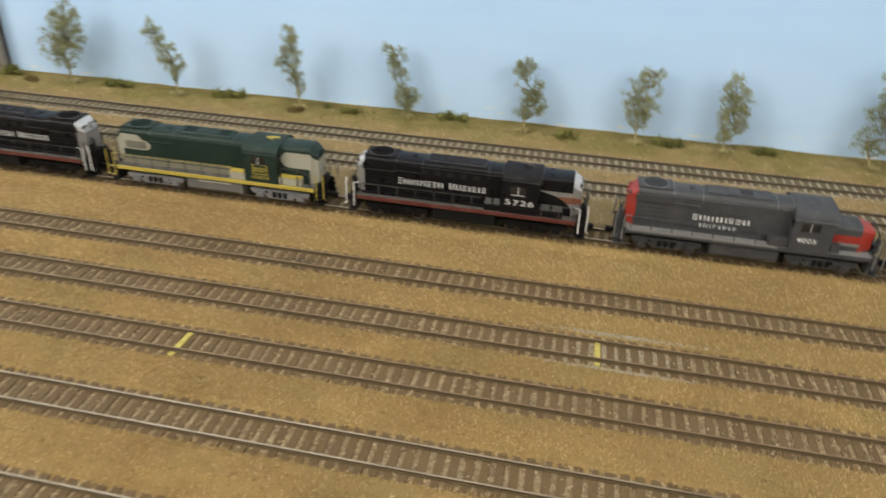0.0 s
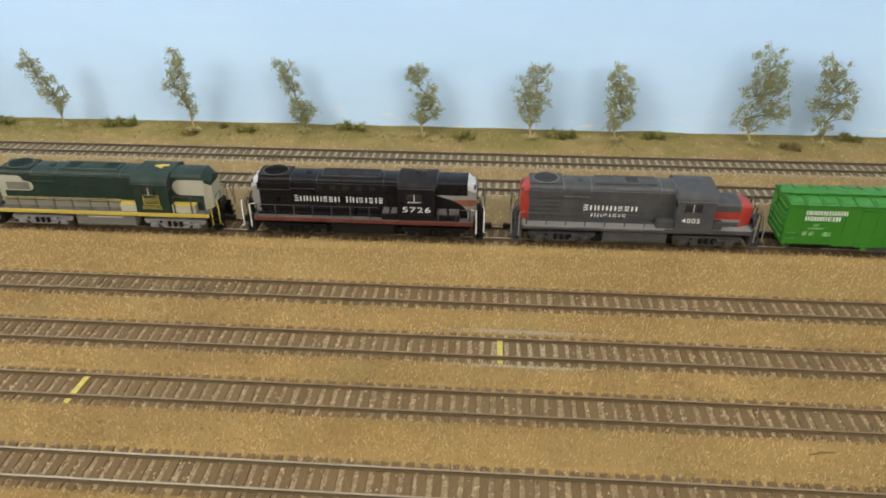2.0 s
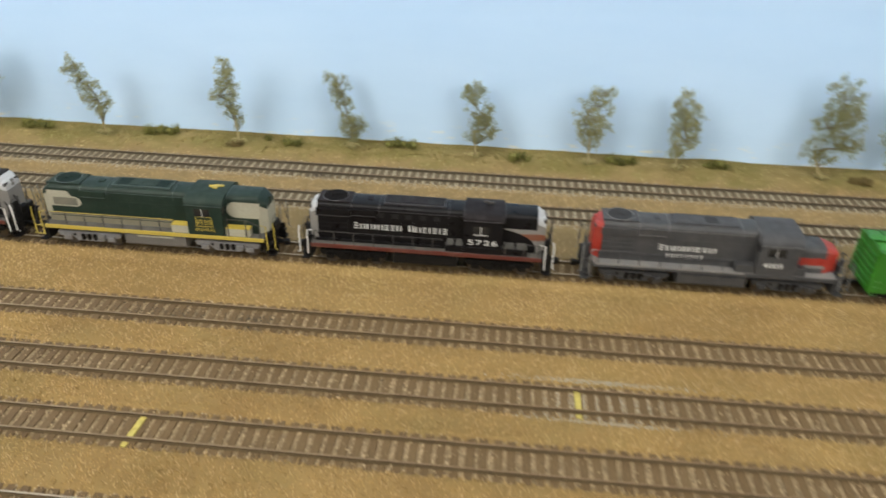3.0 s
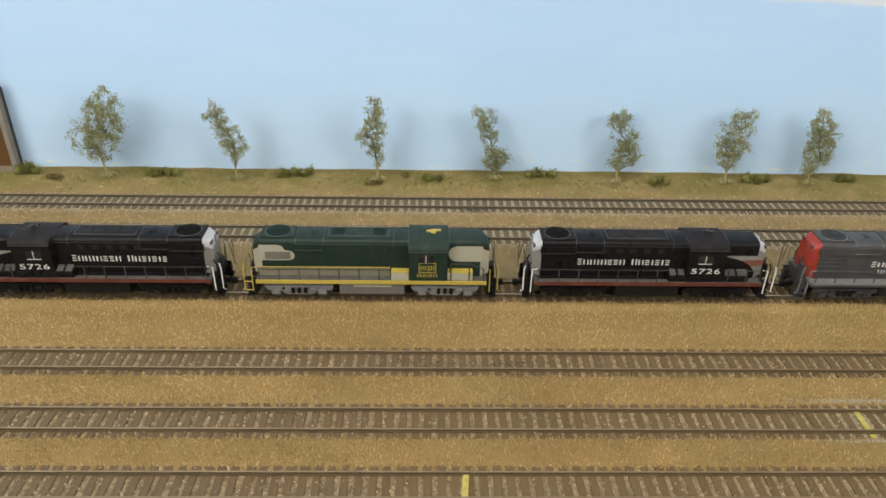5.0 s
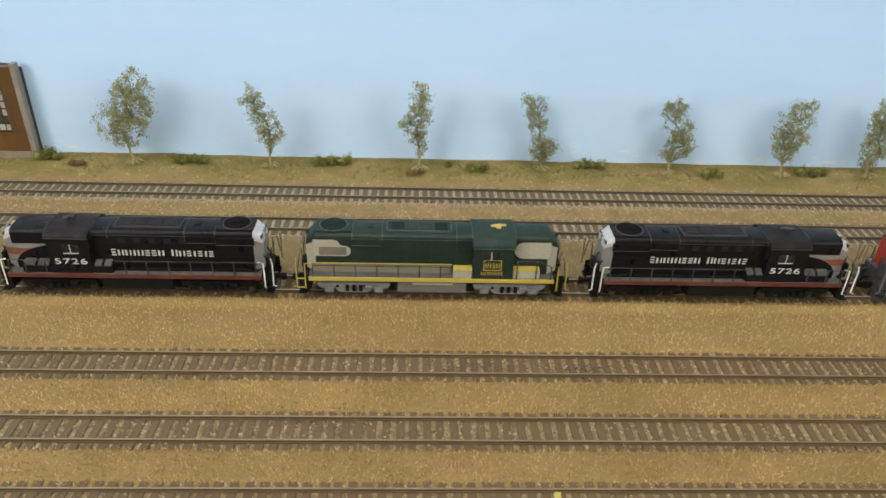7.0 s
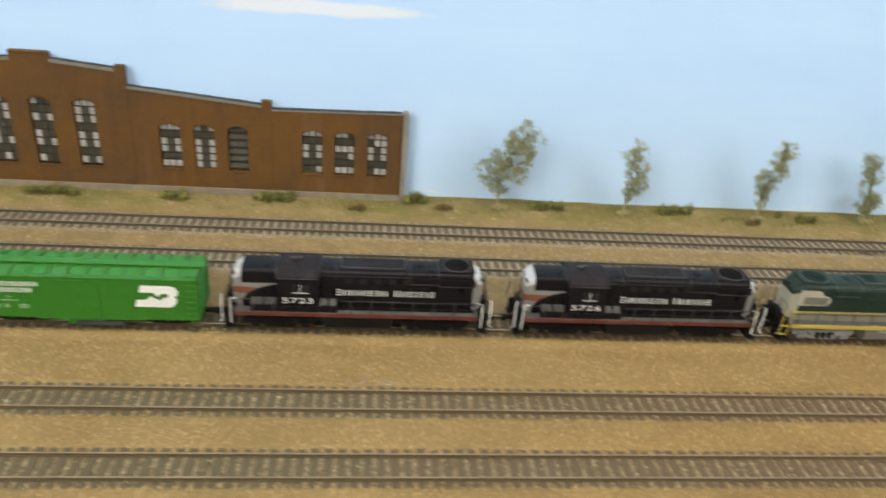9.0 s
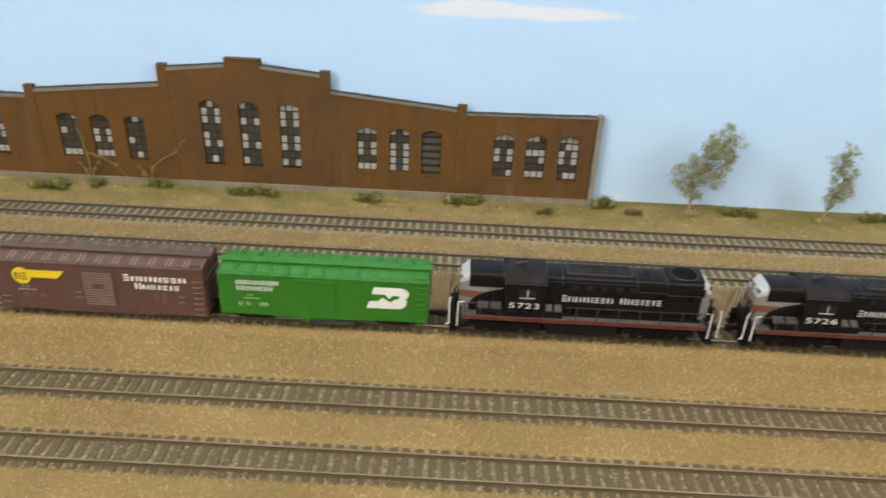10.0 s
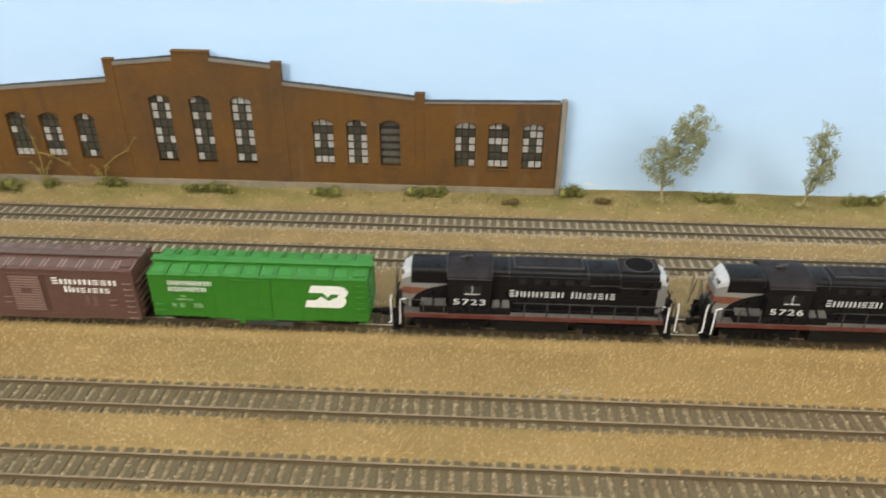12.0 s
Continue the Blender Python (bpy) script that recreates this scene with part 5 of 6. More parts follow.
    for gx in (-0.0170, 0.0520):
        for gz in (0.0190, 0.0230):
            part("grab_iron", tube(bmesh.new(), [(gx, -w, gz), (gx, -w - 0.0008, gz), (gx + 0.0040, -w - 0.0008, gz), (gx + 0.0040, -w, gz)], 0.0003, 5), BROWN_EDGE, car)
    return car


green_boxcar(-0.7090)
brown_boxcar(-0.8581)
green_boxcar(0.4230)


# ---------------------------------------------------------------- brick mill along the backdrop
MILL_Y, MILL_BACK, MILL_DEEP, MILL_MID, BASE_Z = 0.1970, 0.2022, 0.2076, -0.8130, 0.0050


def arch_pts(x0, x1, z, rise, n=8):
    """From x0 to x1 along a shallow arch that springs at z."""
    return [(x0 + (x1 - x0) * k / n, z + rise * math.sin(math.pi * k / n)) for k in range(n + 1)]


def mill_window(parent, x0, x1, z0, z1, white, louvre=False):
    rise = 0.0034
    zs = z1 - rise
    win = tagged(new("window"), "arched many-paned window, some panes whitened" if not louvre else "arched louvred opening with dark slats")
    win.parent = parent
    outer = [(x0, z0), (x0, zs)] + arch_pts(x0, x1, zs, rise)[1:-1] + [(x1, zs), (x1, z0)]
    part("backing", prism(bmesh.new(), outer, MILL_Y + 0.0042, MILL_Y + 0.0050), SASH, win)
    part("window_sill", box(bmesh.new(), x0 - 0.0010, x1 + 0.0010, MILL_Y - 0.0010, MILL_Y + 0.0030, z0 - 0.0016, z0, 0.0002), BRICK, win)
    hood = arch_pts(x0 - 0.0008, x1 + 0.0008, zs + 0.0002, rise + 0.0002) + arch_pts(x0 - 0.0008, x1 + 0.0008, zs + 0.0016, rise + 0.0002)[::-1]
    part("arch_trim", prism(bmesh.new(), hood, MILL_Y - 0.0005, MILL_Y + 0.0005), BRICK, win)
    rows = 6 if z1 - z0 < 0.05 else 8
    ph = (z1 - z0) / rows
    pw = (x1 - x0) / 3
    y0, y1 = MILL_Y + 0.0030, MILL_Y + 0.0036
    if louvre:
        for k in range(rows):
            zz = z0 + ph * (k + 0.5)
            part("slat", prism(bmesh.new(), [(y0, zz - ph * 0.30), (y0 + 0.0008, zz - ph * 0.30), (y1 + 0.0012, zz + ph * 0.26), (y1 + 0.0004, zz + ph * 0.26)], x0 + 0.0004, x1 - 0.0004, "yz"), LOUVRE, win)
        return win
    for r in range(rows):
        top_row = r == rows - 1
        for c in range(3):
            a, b2 = x0 + pw * c + 0.0006, x0 + pw * (c + 1) - 0.0006
            lo, hi = z0 + ph * r + 0.0008, z0 + ph * (r + 1) - 0.0007
            if top_row:
                cut = rise * (0.75 if c != 1 else 0.10)
                pts = [(a, lo), (a, hi - (cut if c == 0 else 0.10 * rise)), (b2, hi - (cut if c == 2 else 0.10 * rise)), (b2, lo)]
                if c == 1:
                    pts = [(a, lo), (a, hi - cut), (b2, hi - cut), (b2, lo)]
            else:
                pts = [(a, lo), (a, hi), (b2, hi), (b2, lo)]
            lit = white[(rows - 1 - r) % len(white)][c] == "w"
            part("pane", prism(bmesh.new(), pts, y0, y1), PANE_WHITE if lit else PANE_DARK, win)
    return win


def wall_bay(bm, x0, x1, top0, top1, openings):
    """A bay of wall with a sloping top and arched openings (x0, x1, z0, z1)."""
    def top(x):
        return top0 + (top1 - top0) * (x - x0) / (x1 - x0)
    cuts = sorted(openings)
    at = x0
    for ox0, ox1, oz0, oz1 in cuts + [(x1, x1, 0, 0)]:
        if ox0 > at:
            prism(bm, [(at, BASE_Z), (at, top(at)), (ox0, top(ox0)), (ox0, BASE_Z)], MILL_Y, MILL_BACK)
        if ox1 > ox0:
            prism(bm, [(ox0, BASE_Z), (ox0, oz0), (ox1, oz0), (ox1, BASE_Z)], MILL_Y, MILL_BACK)
            zs = oz1 - 0.0034
            prism(bm, arch_pts(ox0, ox1, zs, 0.0034) + [(ox1, top(ox1)), (ox0, top(ox0))], MILL_Y, MILL_BACK)
        at = ox1


def build_mill():
    mill = thing("brick_mill", "low-relief brown brick mill front with arched windows", "building")
    c = MILL_MID
    bays = [(-0.310, -0.196, 0.0860, 0.0860), (-0.188, -0.075, 0.0915, 0.1020), (-0.067, -0.0155, 0.1165, 0.1215), (-0.0155, 0.0155, 0.1265, 0.1265), (0.0155, 0.067, 0.1215, 0.1165), (0.075, 0.187, 0.1020, 0.0915), (0.195, 0.310, 0.0880, 0.0900)]
    side = lambda xs: [(x, x + 0.0178, 0.0300, 0.0712) for x in xs]
    tall = [(c - 0.0420, c - 0.0242, 0.0295, 0.0893), (c - 0.0072, c + 0.0108, 0.0295, 0.0893), (c + 0.0285, c + 0.0463, 0.0295, 0.0893)]
    wins = {0: side((c - 0.2990, c - 0.2700, c - 0.2405)), 1: side((c - 0.1725, c - 0.1430, c - 0.1115)), 5: side((c + 0.0978, c + 0.1272, c + 0.1560)), 6: side((c + 0.2212, c + 0.2500, c + 0.2795))}
    for i, (a, b2, t0, t1) in enumerate(bays):
        ops = wins.get(i, [w for w in tall if c + a - 0.001 <= (w[0] + w[1]) / 2 < c + b2 + 0.001])
        ops = [(max(w[0], c + a), min(w[1], c + b2), w[2], w[3]) for w in ops]
        wall = bmesh.new()
        wall_bay(wall, c + a, c + b2, t0, t1, ops)
        bmesh.ops.remove_doubles(wall, verts=wall.verts[:], dist=0.00002)
        part("wall_bay", wall, BRICK, mill, "orange-brown brick wall")
    for px, top in ((-0.192, 0.0945), (-0.071, 0.1188), (0.071, 0.1188), (0.191, 0.0950)):
        pil = part("pilaster", box(bmesh.new(), c + px - 0.0042, c + px + 0.0042, MILL_Y - 0.0005, MILL_BACK, BASE_Z, top, 0.0004), BRICK, mill)
        part("cap", box(bmesh.new(), c + px - 0.0044, c + px + 0.0044, MILL_Y - 0.0008, MILL_BACK, top, top + 0.0010, 0.0003), BRICK, pil)
    part("parapet_cap", box(bmesh.new(), c - 0.0157, c + 0.0157, MILL_Y - 0.0010, MILL_BACK, 0.1265, 0.1277, 0.0002), BRICK, mill)
    for (a, b2, t0, t1), deep in ((bays[0], 0.0022), (bays[1], 0.0022), (bays[2], 0.0022), (bays[4], 0.0020), (bays[5], 0.0016), (bays[6], 0.0006)):
        pts = [(c + a + 0.0004, t0 - deep), (c + a + 0.0004, t0 + 0.0006), (c + b2 - 0.0004, t1 + 0.0006), (c + b2 - 0.0004, t1 - deep)]
        cop = part("coping", prism(bmesh.new(), pts, MILL_Y - 0.0008, MILL_Y + 0.0028), COPING, mill, "pale coping strip")
        ragged = [(c + a + 0.0004 + (b2 - a - 0.0008) * k / 24, t0 + (t1 - t0) * k / 24 + 0.0010 + 0.0010 * abs(noise.noise((a * 90 + k * 0.55, 3.0, 1.0)))) for k in range(25)]
        part("tar_edge", prism(bmesh.new(), [(c + b2 - 0.0004, t1 + 0.0007), (c + a + 0.0004, t0 + 0.0007)] + ragged, MILL_Y + 0.0004, MILL_BACK), TAR_AND_GAP, cop, "ragged black roofing edge")
    part("foundation", box(bmesh.new(), c - 0.3105, c + 0.3105, MILL_Y - 0.0012, MILL_BACK, BASE_Z - 0.008, 0.0120, 0.0003), FOOTING, mill, "grey stone footing")
    for way in (-1, 1):
        part("corner_post", box(bmesh.new(), min(c + way * 0.3106, c + way * 0.3152), max(c + way * 0.3106, c + way * 0.3152), MILL_Y - 0.0018, MILL_BACK, BASE_Z - 0.008, 0.0925, 0.0003), STONE, mill, "grey corner post")
        # added strip; its black colour paints the shadow-like gap beside the post
        part("back_strip", box(bmesh.new(), min(c + way * 0.3085, c + way * 0.3148), max(c + way * 0.3085, c + way * 0.3148), MILL_BACK, MILL_DEEP, BASE_Z - 0.008, 0.0868, 0.0003), TAR_AND_GAP, mill, "added black strip giving a shadow-like gap behind the corner")
    # rows of panes from the top down; w: a whitened pane
    looks = {0: (".w./.../w.w/..w/.../www", "w../.../w.w/.../.../ww.", ".w./.../w.w/..w/.../www"),
             1: ("..w/.../w../.../.../www", ".../.../w.w/w.w/.../www", ".w./.../.../w../.../.w."),
             5: ("www/.../w.w/w.w/.../www", "w.w/.../w.w/w.w/w.w/w.w", None),
             6: ("www/.../w.w/w.w/.../..w", "ww./.../www/..w/.../www", "www/.ww/w.w/w.w/.../.ww")}
    high = (".w./w.w/w.w/.../w../w.w/.../.w.", "w../.../w.w/.../w../w.w/.../w..", "www/w.w/w.w/.../w.w/w.w/.../w.w")
    for i, ws in wins.items():
        for w, k in zip(ws, looks[i]):
            mill_window(mill, *w, (k or ".../.../.../.../.../...").split("/"), k is None)
    for w, k in zip(tall, high):
        mill_window(mill, *w, k.split("/"))
    return mill


build_mill()


# ---------------------------------------------------------------- trees, bushes, weeds
TREE_Y = 0.1880


def leaf_cloud(name, spots, count, size, material, parent, seed, depth=0.8, hollow=0.25, per=13, loose=1.25):
    """Many small bent leaves in loose clumps inside the spots (x, y, z, r)."""
    r = random.Random(seed)
    clumps = []
    weights = [s[3] ** 2 for s in spots]
    for _ in range(max(20, count // per)):
        cx, cy, cz, rad = r.choices(spots, weights)[0]
        while True:
            v = Vector((r.uniform(-1, 1), r.uniform(-1, 1), r.uniform(-1, 1)))
            if hollow < v.length < 1:
                break
        clumps.append((cx + v.x * rad, cy + v.y * rad * depth, cz + v.z * rad))
    verts, faces = [], []
    for k in range(count):
        c = Vector(r.choice(clumps)) + Vector((r.gauss(0, 1), r.gauss(0, 1) * 0.8, r.gauss(0, 1))) * size * loose
        c.y = min(c.y, BACK_Y - 0.002)
        turn = Euler((r.uniform(0, 6.3), r.uniform(0, 6.3), r.uniform(0, 6.3))).to_matrix()
        l, w = size * r.uniform(0.6, 1.30), size * r.uniform(0.20, 0.36)
        i = len(verts)
        for p in ((-l, 0, 0), (0, -w, 0.25 * w), (l, 0, 0), (0, w, 0.25 * w)):
            verts.append(c + turn @ Vector(p))
        faces += [(i, i + 1, i + 2), (i, i + 2, i + 3)]
    me = bpy.data.meshes.new(name)
    me.from_pydata(verts, [], faces)
    me.materials.append(material)
    ob = new(name, me)
    ob.parent = parent
    return ob, clumps


def tree(x, spots, label, count, seed, material=LEAF, size=0.00135, lean=0.0):
    """spots: (dx, z, r) of the crown's masses, upwards from the base."""
    ob = thing("tree", label, "tree", "model trees along the backdrop")
    r = random.Random(seed)
    base = ground_z(x, TREE_Y) - 0.0015
    bend = lambda z: TREE_Y + lean * max(0.0, z - 0.02) / 0.07
    full = [(x + dx, bend(z) + r.uniform(-0.002, 0.002), z, rad * 1.14) for dx, z, rad in spots]
    dx, z, rad = spots[0]
    full.append((x + dx * 0.6, bend(z), z - rad * 0.75, rad * 0.62))
    crown, clumps = leaf_cloud("crown", full, int(count * 2.7), size, material, ob, seed, per=30, loose=1.35)
    bm, wood = bmesh.new(), bmesh.new()
    stem = [(x, TREE_Y, base)] + [(x + dx * 0.85 + r.uniform(-0.001, 0.001), bend(z), z) for dx, z, rad in spots]
    stem = sorted(stem, key=lambda p: p[2])
    n = len(stem)
    tube(bm, stem[:2], [0.0011, 0.0009], 6)
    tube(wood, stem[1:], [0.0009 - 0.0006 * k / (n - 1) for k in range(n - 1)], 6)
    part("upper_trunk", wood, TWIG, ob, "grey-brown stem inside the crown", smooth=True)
    for _ in range(3):
        a = r.uniform(0, math.tau)
        tube(bm, [(x, TREE_Y, base + 0.0025), (x + 0.0025 * math.cos(a), TREE_Y + 0.002 * math.sin(a), base + 0.0008)], [0.0006, 0.0003], 5)
    part("trunk", bm, BARK, ob, "thin pale trunk", smooth=True)
    tuft = bmesh.new()
    for _ in range(30):
        a, l = r.uniform(0, math.tau), r.uniform(0.005, 0.012)
        ux, uy = math.cos(a), math.sin(a)
        tube(tuft, [(x + 0.001 * ux, TREE_Y - 0.0010, base + 0.0015), (x + l * 0.40 * ux, TREE_Y - 0.002 + l * 0.25 * uy, base + 0.0022 + l * 0.55), (x + l * 0.85 * ux, TREE_Y - 0.003 + l * 0.4 * uy, base + 0.0025 + l * 0.30)], [0.00042, 0.00034, 0.00018], 4)
    part("root_tuft", tuft, STRAW, ob, "dry straw tuft at the root")
    for cx, cy, cz in r.sample(clumps, min(40, len(clumps))):
        low = [p for p in stem if p[2] < cz - 0.002]
        sx, sy, sz = low[-1] if len(low) > 1 else [(p + q) / 2 for p, q in zip(stem[0], stem[1])]
        bm = bmesh.new()
        tube(bm, [(sx, sy, sz), (sx * 0.45 + cx * 0.55, cy, sz * 0.55 + cz * 0.45 + 0.001), (cx, cy, cz)], [0.00040, 0.00028, 0.00016], 4)
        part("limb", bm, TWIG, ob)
    return ob


tree(-0.4100, [(-0.004, 0.036, 0.012), (-0.007, 0.047, 0.016), (0.009, 0.052, 0.016), (0.006, 0.064, 0.018), (0.015, 0.075, 0.015), (0.016, 0.085, 0.010)], "broad round olive model tree against the sky backdrop", 2300, 21, lean=-0.011)
tree(-0.2890, [(0.002, 0.032, 0.007), (0.005, 0.042, 0.010), (0.002, 0.053, 0.010), (-0.005, 0.062, 0.008), (-0.007, 0.072, 0.009), (-0.005, 0.080, 0.008)], "slim crooked olive model tree with a forked crown", 950, 22, lean=-0.023)
tree(-0.1540, [(0.000, 0.028, 0.006), (-0.002, 0.038, 0.007), (-0.003, 0.050, 0.009), (-0.002, 0.062, 0.010), (0.001, 0.073, 0.010), (0.001, 0.084, 0.008), (-0.011, 0.054, 0.006)], "tall narrow pale olive model tree", 1050, 23, lean=-0.019)
tree(-0.0430, [(0.000, 0.026, 0.009), (0.006, 0.029, 0.008), (-0.004, 0.036, 0.008), (-0.006, 0.047, 0.008), (-0.008, 0.058, 0.008), (-0.010, 0.067, 0.009), (-0.018, 0.073, 0.005)], "crooked dark olive model tree with low leaves", 1200, 24, LEAF_DARK)
tree(0.0760, [(-0.002, 0.031, 0.009), (0.010, 0.034, 0.009), (0.008, 0.045, 0.009), (-0.002, 0.054, 0.009), (-0.004, 0.064, 0.010), (-0.004, 0.070, 0.008)], "dense-topped olive model tree with bare lower twigs", 1200, 25, LEAF_DARK)
tree(0.1810, [(0.000, 0.032, 0.010), (-0.008, 0.042, 0.009), (0.004, 0.046, 0.012), (-0.010, 0.056, 0.009), (0.004, 0.060, 0.012), (0.002, 0.070, 0.009), (0.012, 0.072, 0.006)], "open pale olive model tree with ragged top", 1300, 26)
tree(0.2630, [(-0.004, 0.028, 0.010), (0.008, 0.030, 0.008), (0.000, 0.042, 0.013), (0.000, 0.054, 0.013), (-0.003, 0.066, 0.010), (-0.004, 0.074, 0.007)], "upright full olive model tree", 1500, 27)
tree(0.3930, [(-0.014, 0.030, 0.009), (0.000, 0.034, 0.012), (0.014, 0.034, 0.009), (0.012, 0.048, 0.015), (-0.008, 0.052, 0.013), (0.006, 0.064, 0.018), (0.002, 0.078, 0.016), (-0.004, 0.090, 0.010)], "tallest broad olive-green model tree", 2300, 28, LEAF_DARK)
tree(0.4570, [(-0.004, 0.028, 0.009), (0.008, 0.040, 0.010), (-0.012, 0.048, 0.010), (0.006, 0.056, 0.013), (-0.006, 0.066, 0.013), (-0.006, 0.078, 0.011), (-0.012, 0.086, 0.008)], "pointed olive-green model tree beside the tallest one", 1600, 29, LEAF_DARK)


def bush(x, y, length, height, material, label, seed):
    ob = thing("bush", label, "bush", "bushes on the bank")
    r = random.Random(seed)
    z = ground_z(x, y)
    spots = []
    n = max(2, round(length / 0.006))
    for k in range(n):
        u = (k + 0.5) / n - 0.5
        spots.append((x + u * length * 0.8, y + r.uniform(-0.002, 0.002), z + height * r.uniform(0.22, 0.52), height * r.uniform(0.34, 0.66)))
    bm = bmesh.new()
    for sx, sy, sz, rad in spots:
        made = bmesh.ops.create_icosphere(bm, subdivisions=2, radius=rad * 0.62, matrix=Matrix.Translation((sx, sy, sz)))
        for v in made["verts"]:
            v.co += (v.co - Vector((sx, sy, sz))) * 0.9 * noise.noise(v.co * 420)
            v.co.z = max(v.co.z, z - 0.001)
    part("foliage_core", bm, material, ob)
    leaf_cloud("foliage", spots, int(240 + 42000 * length), 0.0009, material, ob, seed, 0.9, 0.5)
    return ob


DARK, BROWN = "dark green foam bush on the grassy bank", "low brownish dry bush on the bank"
BUSHES = [(-0.488, 0.196, 0.020, 0.0115, 0), (-0.460, 0.191, 0.016, 0.0050, 1), (-0.361, 0.196, 0.030, 0.0095, 0), (-0.234, 0.197, 0.034, 0.0090, 0), (-0.158, 0.187, 0.018, 0.0060, 1), (-0.101, 0.192, 0.017, 0.0075, 0), (0.003, 0.199, 0.030, 0.0095, 0), (0.118, 0.192, 0.018, 0.0080, 0), (0.212, 0.193, 0.027, 0.0085, 0), (0.299, 0.196, 0.024, 0.0070, 0), (0.427, 0.187, 0.022, 0.0070, 1), (0.484, 0.200, 0.022, 0.0070, 0), (-0.127, 0.200, 0.005, 0.004, 0),
          (-0.998, 0.184, 0.032, 0.0110, 0), (-0.957, 0.191, 0.014, 0.0080, 0), (-0.899, 0.192, 0.026, 0.0085, 0), (-0.811, 0.188, 0.046, 0.0090, 0), (-0.706, 0.187, 0.022, 0.0105, 0), (-0.616, 0.191, 0.034, 0.0095, 0), (-0.542, 0.184, 0.016, 0.0050, 1)]
for k, (bx, by, bl, bh, dry) in enumerate(BUSHES):
    bush(bx, by - (0.0035 if bx > -0.5 else 0.0015), bl * (1.0 if dry else 1.22), bh, BUSH_BROWN if dry else BUSH, BROWN if dry else DARK, 60 + k)


def bank_grass():
    """Short blades and crumbs of dry and green grass over the bank."""
    r = random.Random(33)
    verts, faces = [], []
    for _ in range(13000):
        x, y = r.uniform(-1.2, 0.66), r.choice((r.triangular(0.172, 0.207, 0.190), r.uniform(0.200, 0.2075)))
        if noise.noise((x * 24, y * 40, 5.0)) < (-0.05 if y < 0.199 else -0.5) or (y > MILL_Y - 0.003 and x < MILL_MID + 0.318):
            continue
        z = ground_z(x, y)
        for _ in range(3):
            a, l = r.uniform(0, math.tau), r.uniform(0.0009, 0.0024 if y < 0.199 else 0.0014)
            bx, by = x + r.uniform(-0.0012, 0.0012), min(y + r.uniform(-0.0012, 0.0012), 0.2065)
            i = len(verts)
            verts += [(bx - 0.0003, by, z - 0.0004), (bx + 0.0003, by + 0.0001, z - 0.0004), (bx + 0.5 * l * math.cos(a), by + 0.3 * l * math.sin(a), z + l)]
            faces.append((i, i + 1, i + 2))
    me = bpy.data.meshes.new("bank_grass")
    me.from_pydata(verts, [], faces)
    me.materials.append(BANK_GRASS)
    return tagged(new("bank_grass", me), "short olive and straw grass on the bank", "grass", "", "stuff")


bank_grass()


def weed(x, y, stems, label, seed):
    ob = thing("dry_weed", label, "weed", "dry weeds by the mill")
    r = random.Random(seed)
    for pts in stems:
        bm = bmesh.new()
        line = [(x + dx, y + r.uniform(-0.0006, 0.0006), z) for dx, z in pts]
        tube(bm, line, [0.00050 - 0.00026 * k / (len(line) - 1) for k in range(len(line))], 5)
        part("stem", bm, WEED, ob)
    tips = [(x + dx, y, z, 0.0030 if k else 0.0022) for p in stems for k, (dx, z) in enumerate(p[::-1])]
    heads, _ = leaf_cloud("seed_heads", tips, 420, 0.0008, WEED, ob, seed)
    tagged(heads, "tiny dry yellow seed flakes", "", "", "stuff")
    return ob


weed(-0.962, 0.1925, [[(0, 0.004), (0.001, 0.030), (-0.002, 0.050), (-0.006, 0.062)], [(0, 0.006), (0.004, 0.020), (0.009, 0.028)], [(0, 0.006), (-0.004, 0.018), (-0.007, 0.026)], [(0.001, 0.036), (0.012, 0.033), (0.024, 0.026), (0.034, 0.014)]], "tall dry yellow weed leaning on the mill wall", 91)
weed(-0.906, 0.1925, [[(0, 0.004), (0.002, 0.024), (0.014, 0.034), (0.026, 0.040), (0.034, 0.052)], [(0.002, 0.010), (-0.005, 0.018), (-0.008, 0.024)]], "bent dry yellow twig against the mill wall", 92)
for k, (tx, ty) in enumerate(((0.317, -0.208), (-0.485, 0.178))):
    ob = thing("fallen_twig", "small dry twig lying on the turf", "twig", "twigs on the ground")
    z = ground_z(tx, ty)
    part("stem", tube(bmesh.new(), [(tx - 0.006, ty, z + 0.0004), (tx, ty + 0.001, z + 0.0014), (tx + 0.007, ty + 0.002, z + 0.0006)], [0.0005, 0.0005, 0.0003], 5), WEED if k else BUSH_BROWN, ob)


# ---------------------------------------------------------------- paint marks and loose ballast
def paint_mark(x, y, half, label, skew=0.0):
    ob = thing("paint_mark", label, "paint mark", "yellow marks on the track")
    pts = [(x - 0.0017 + skew, y + half), (x + 0.0017 + skew, y + half), (x + 0.0017 - skew, y - half), (x - 0.0017 - skew, y - half)]
    part("stripe", prism(bmesh.new(), pts, -0.0040, -0.0024, "xy"), MARK_YELLOW, ob)
    spot = [(x - 0.0016 - skew * 1.8, y - half - 0.0030), (x + 0.0020 - skew * 1.8, y - half - 0.0032), (x + 0.0016 - skew * 2.2, y - half - 0.0066), (x - 0.0012 - skew * 2.2, y - half - 0.0060)]
    part("dab", prism(bmesh.new(), spot, -0.0040, -0.0026, "xy"), MARK_YELLOW, ob)
    return ob


MARK_YELLOW = plain("yellow_mark_paint", (0.40, 0.325, 0.075), 0.7, 300.0, 0.25, 0.3, 0.0004)
paint_mark(0.1540, TRACKS[3], 0.0078, "yellow paint stripe across a whitened tie")
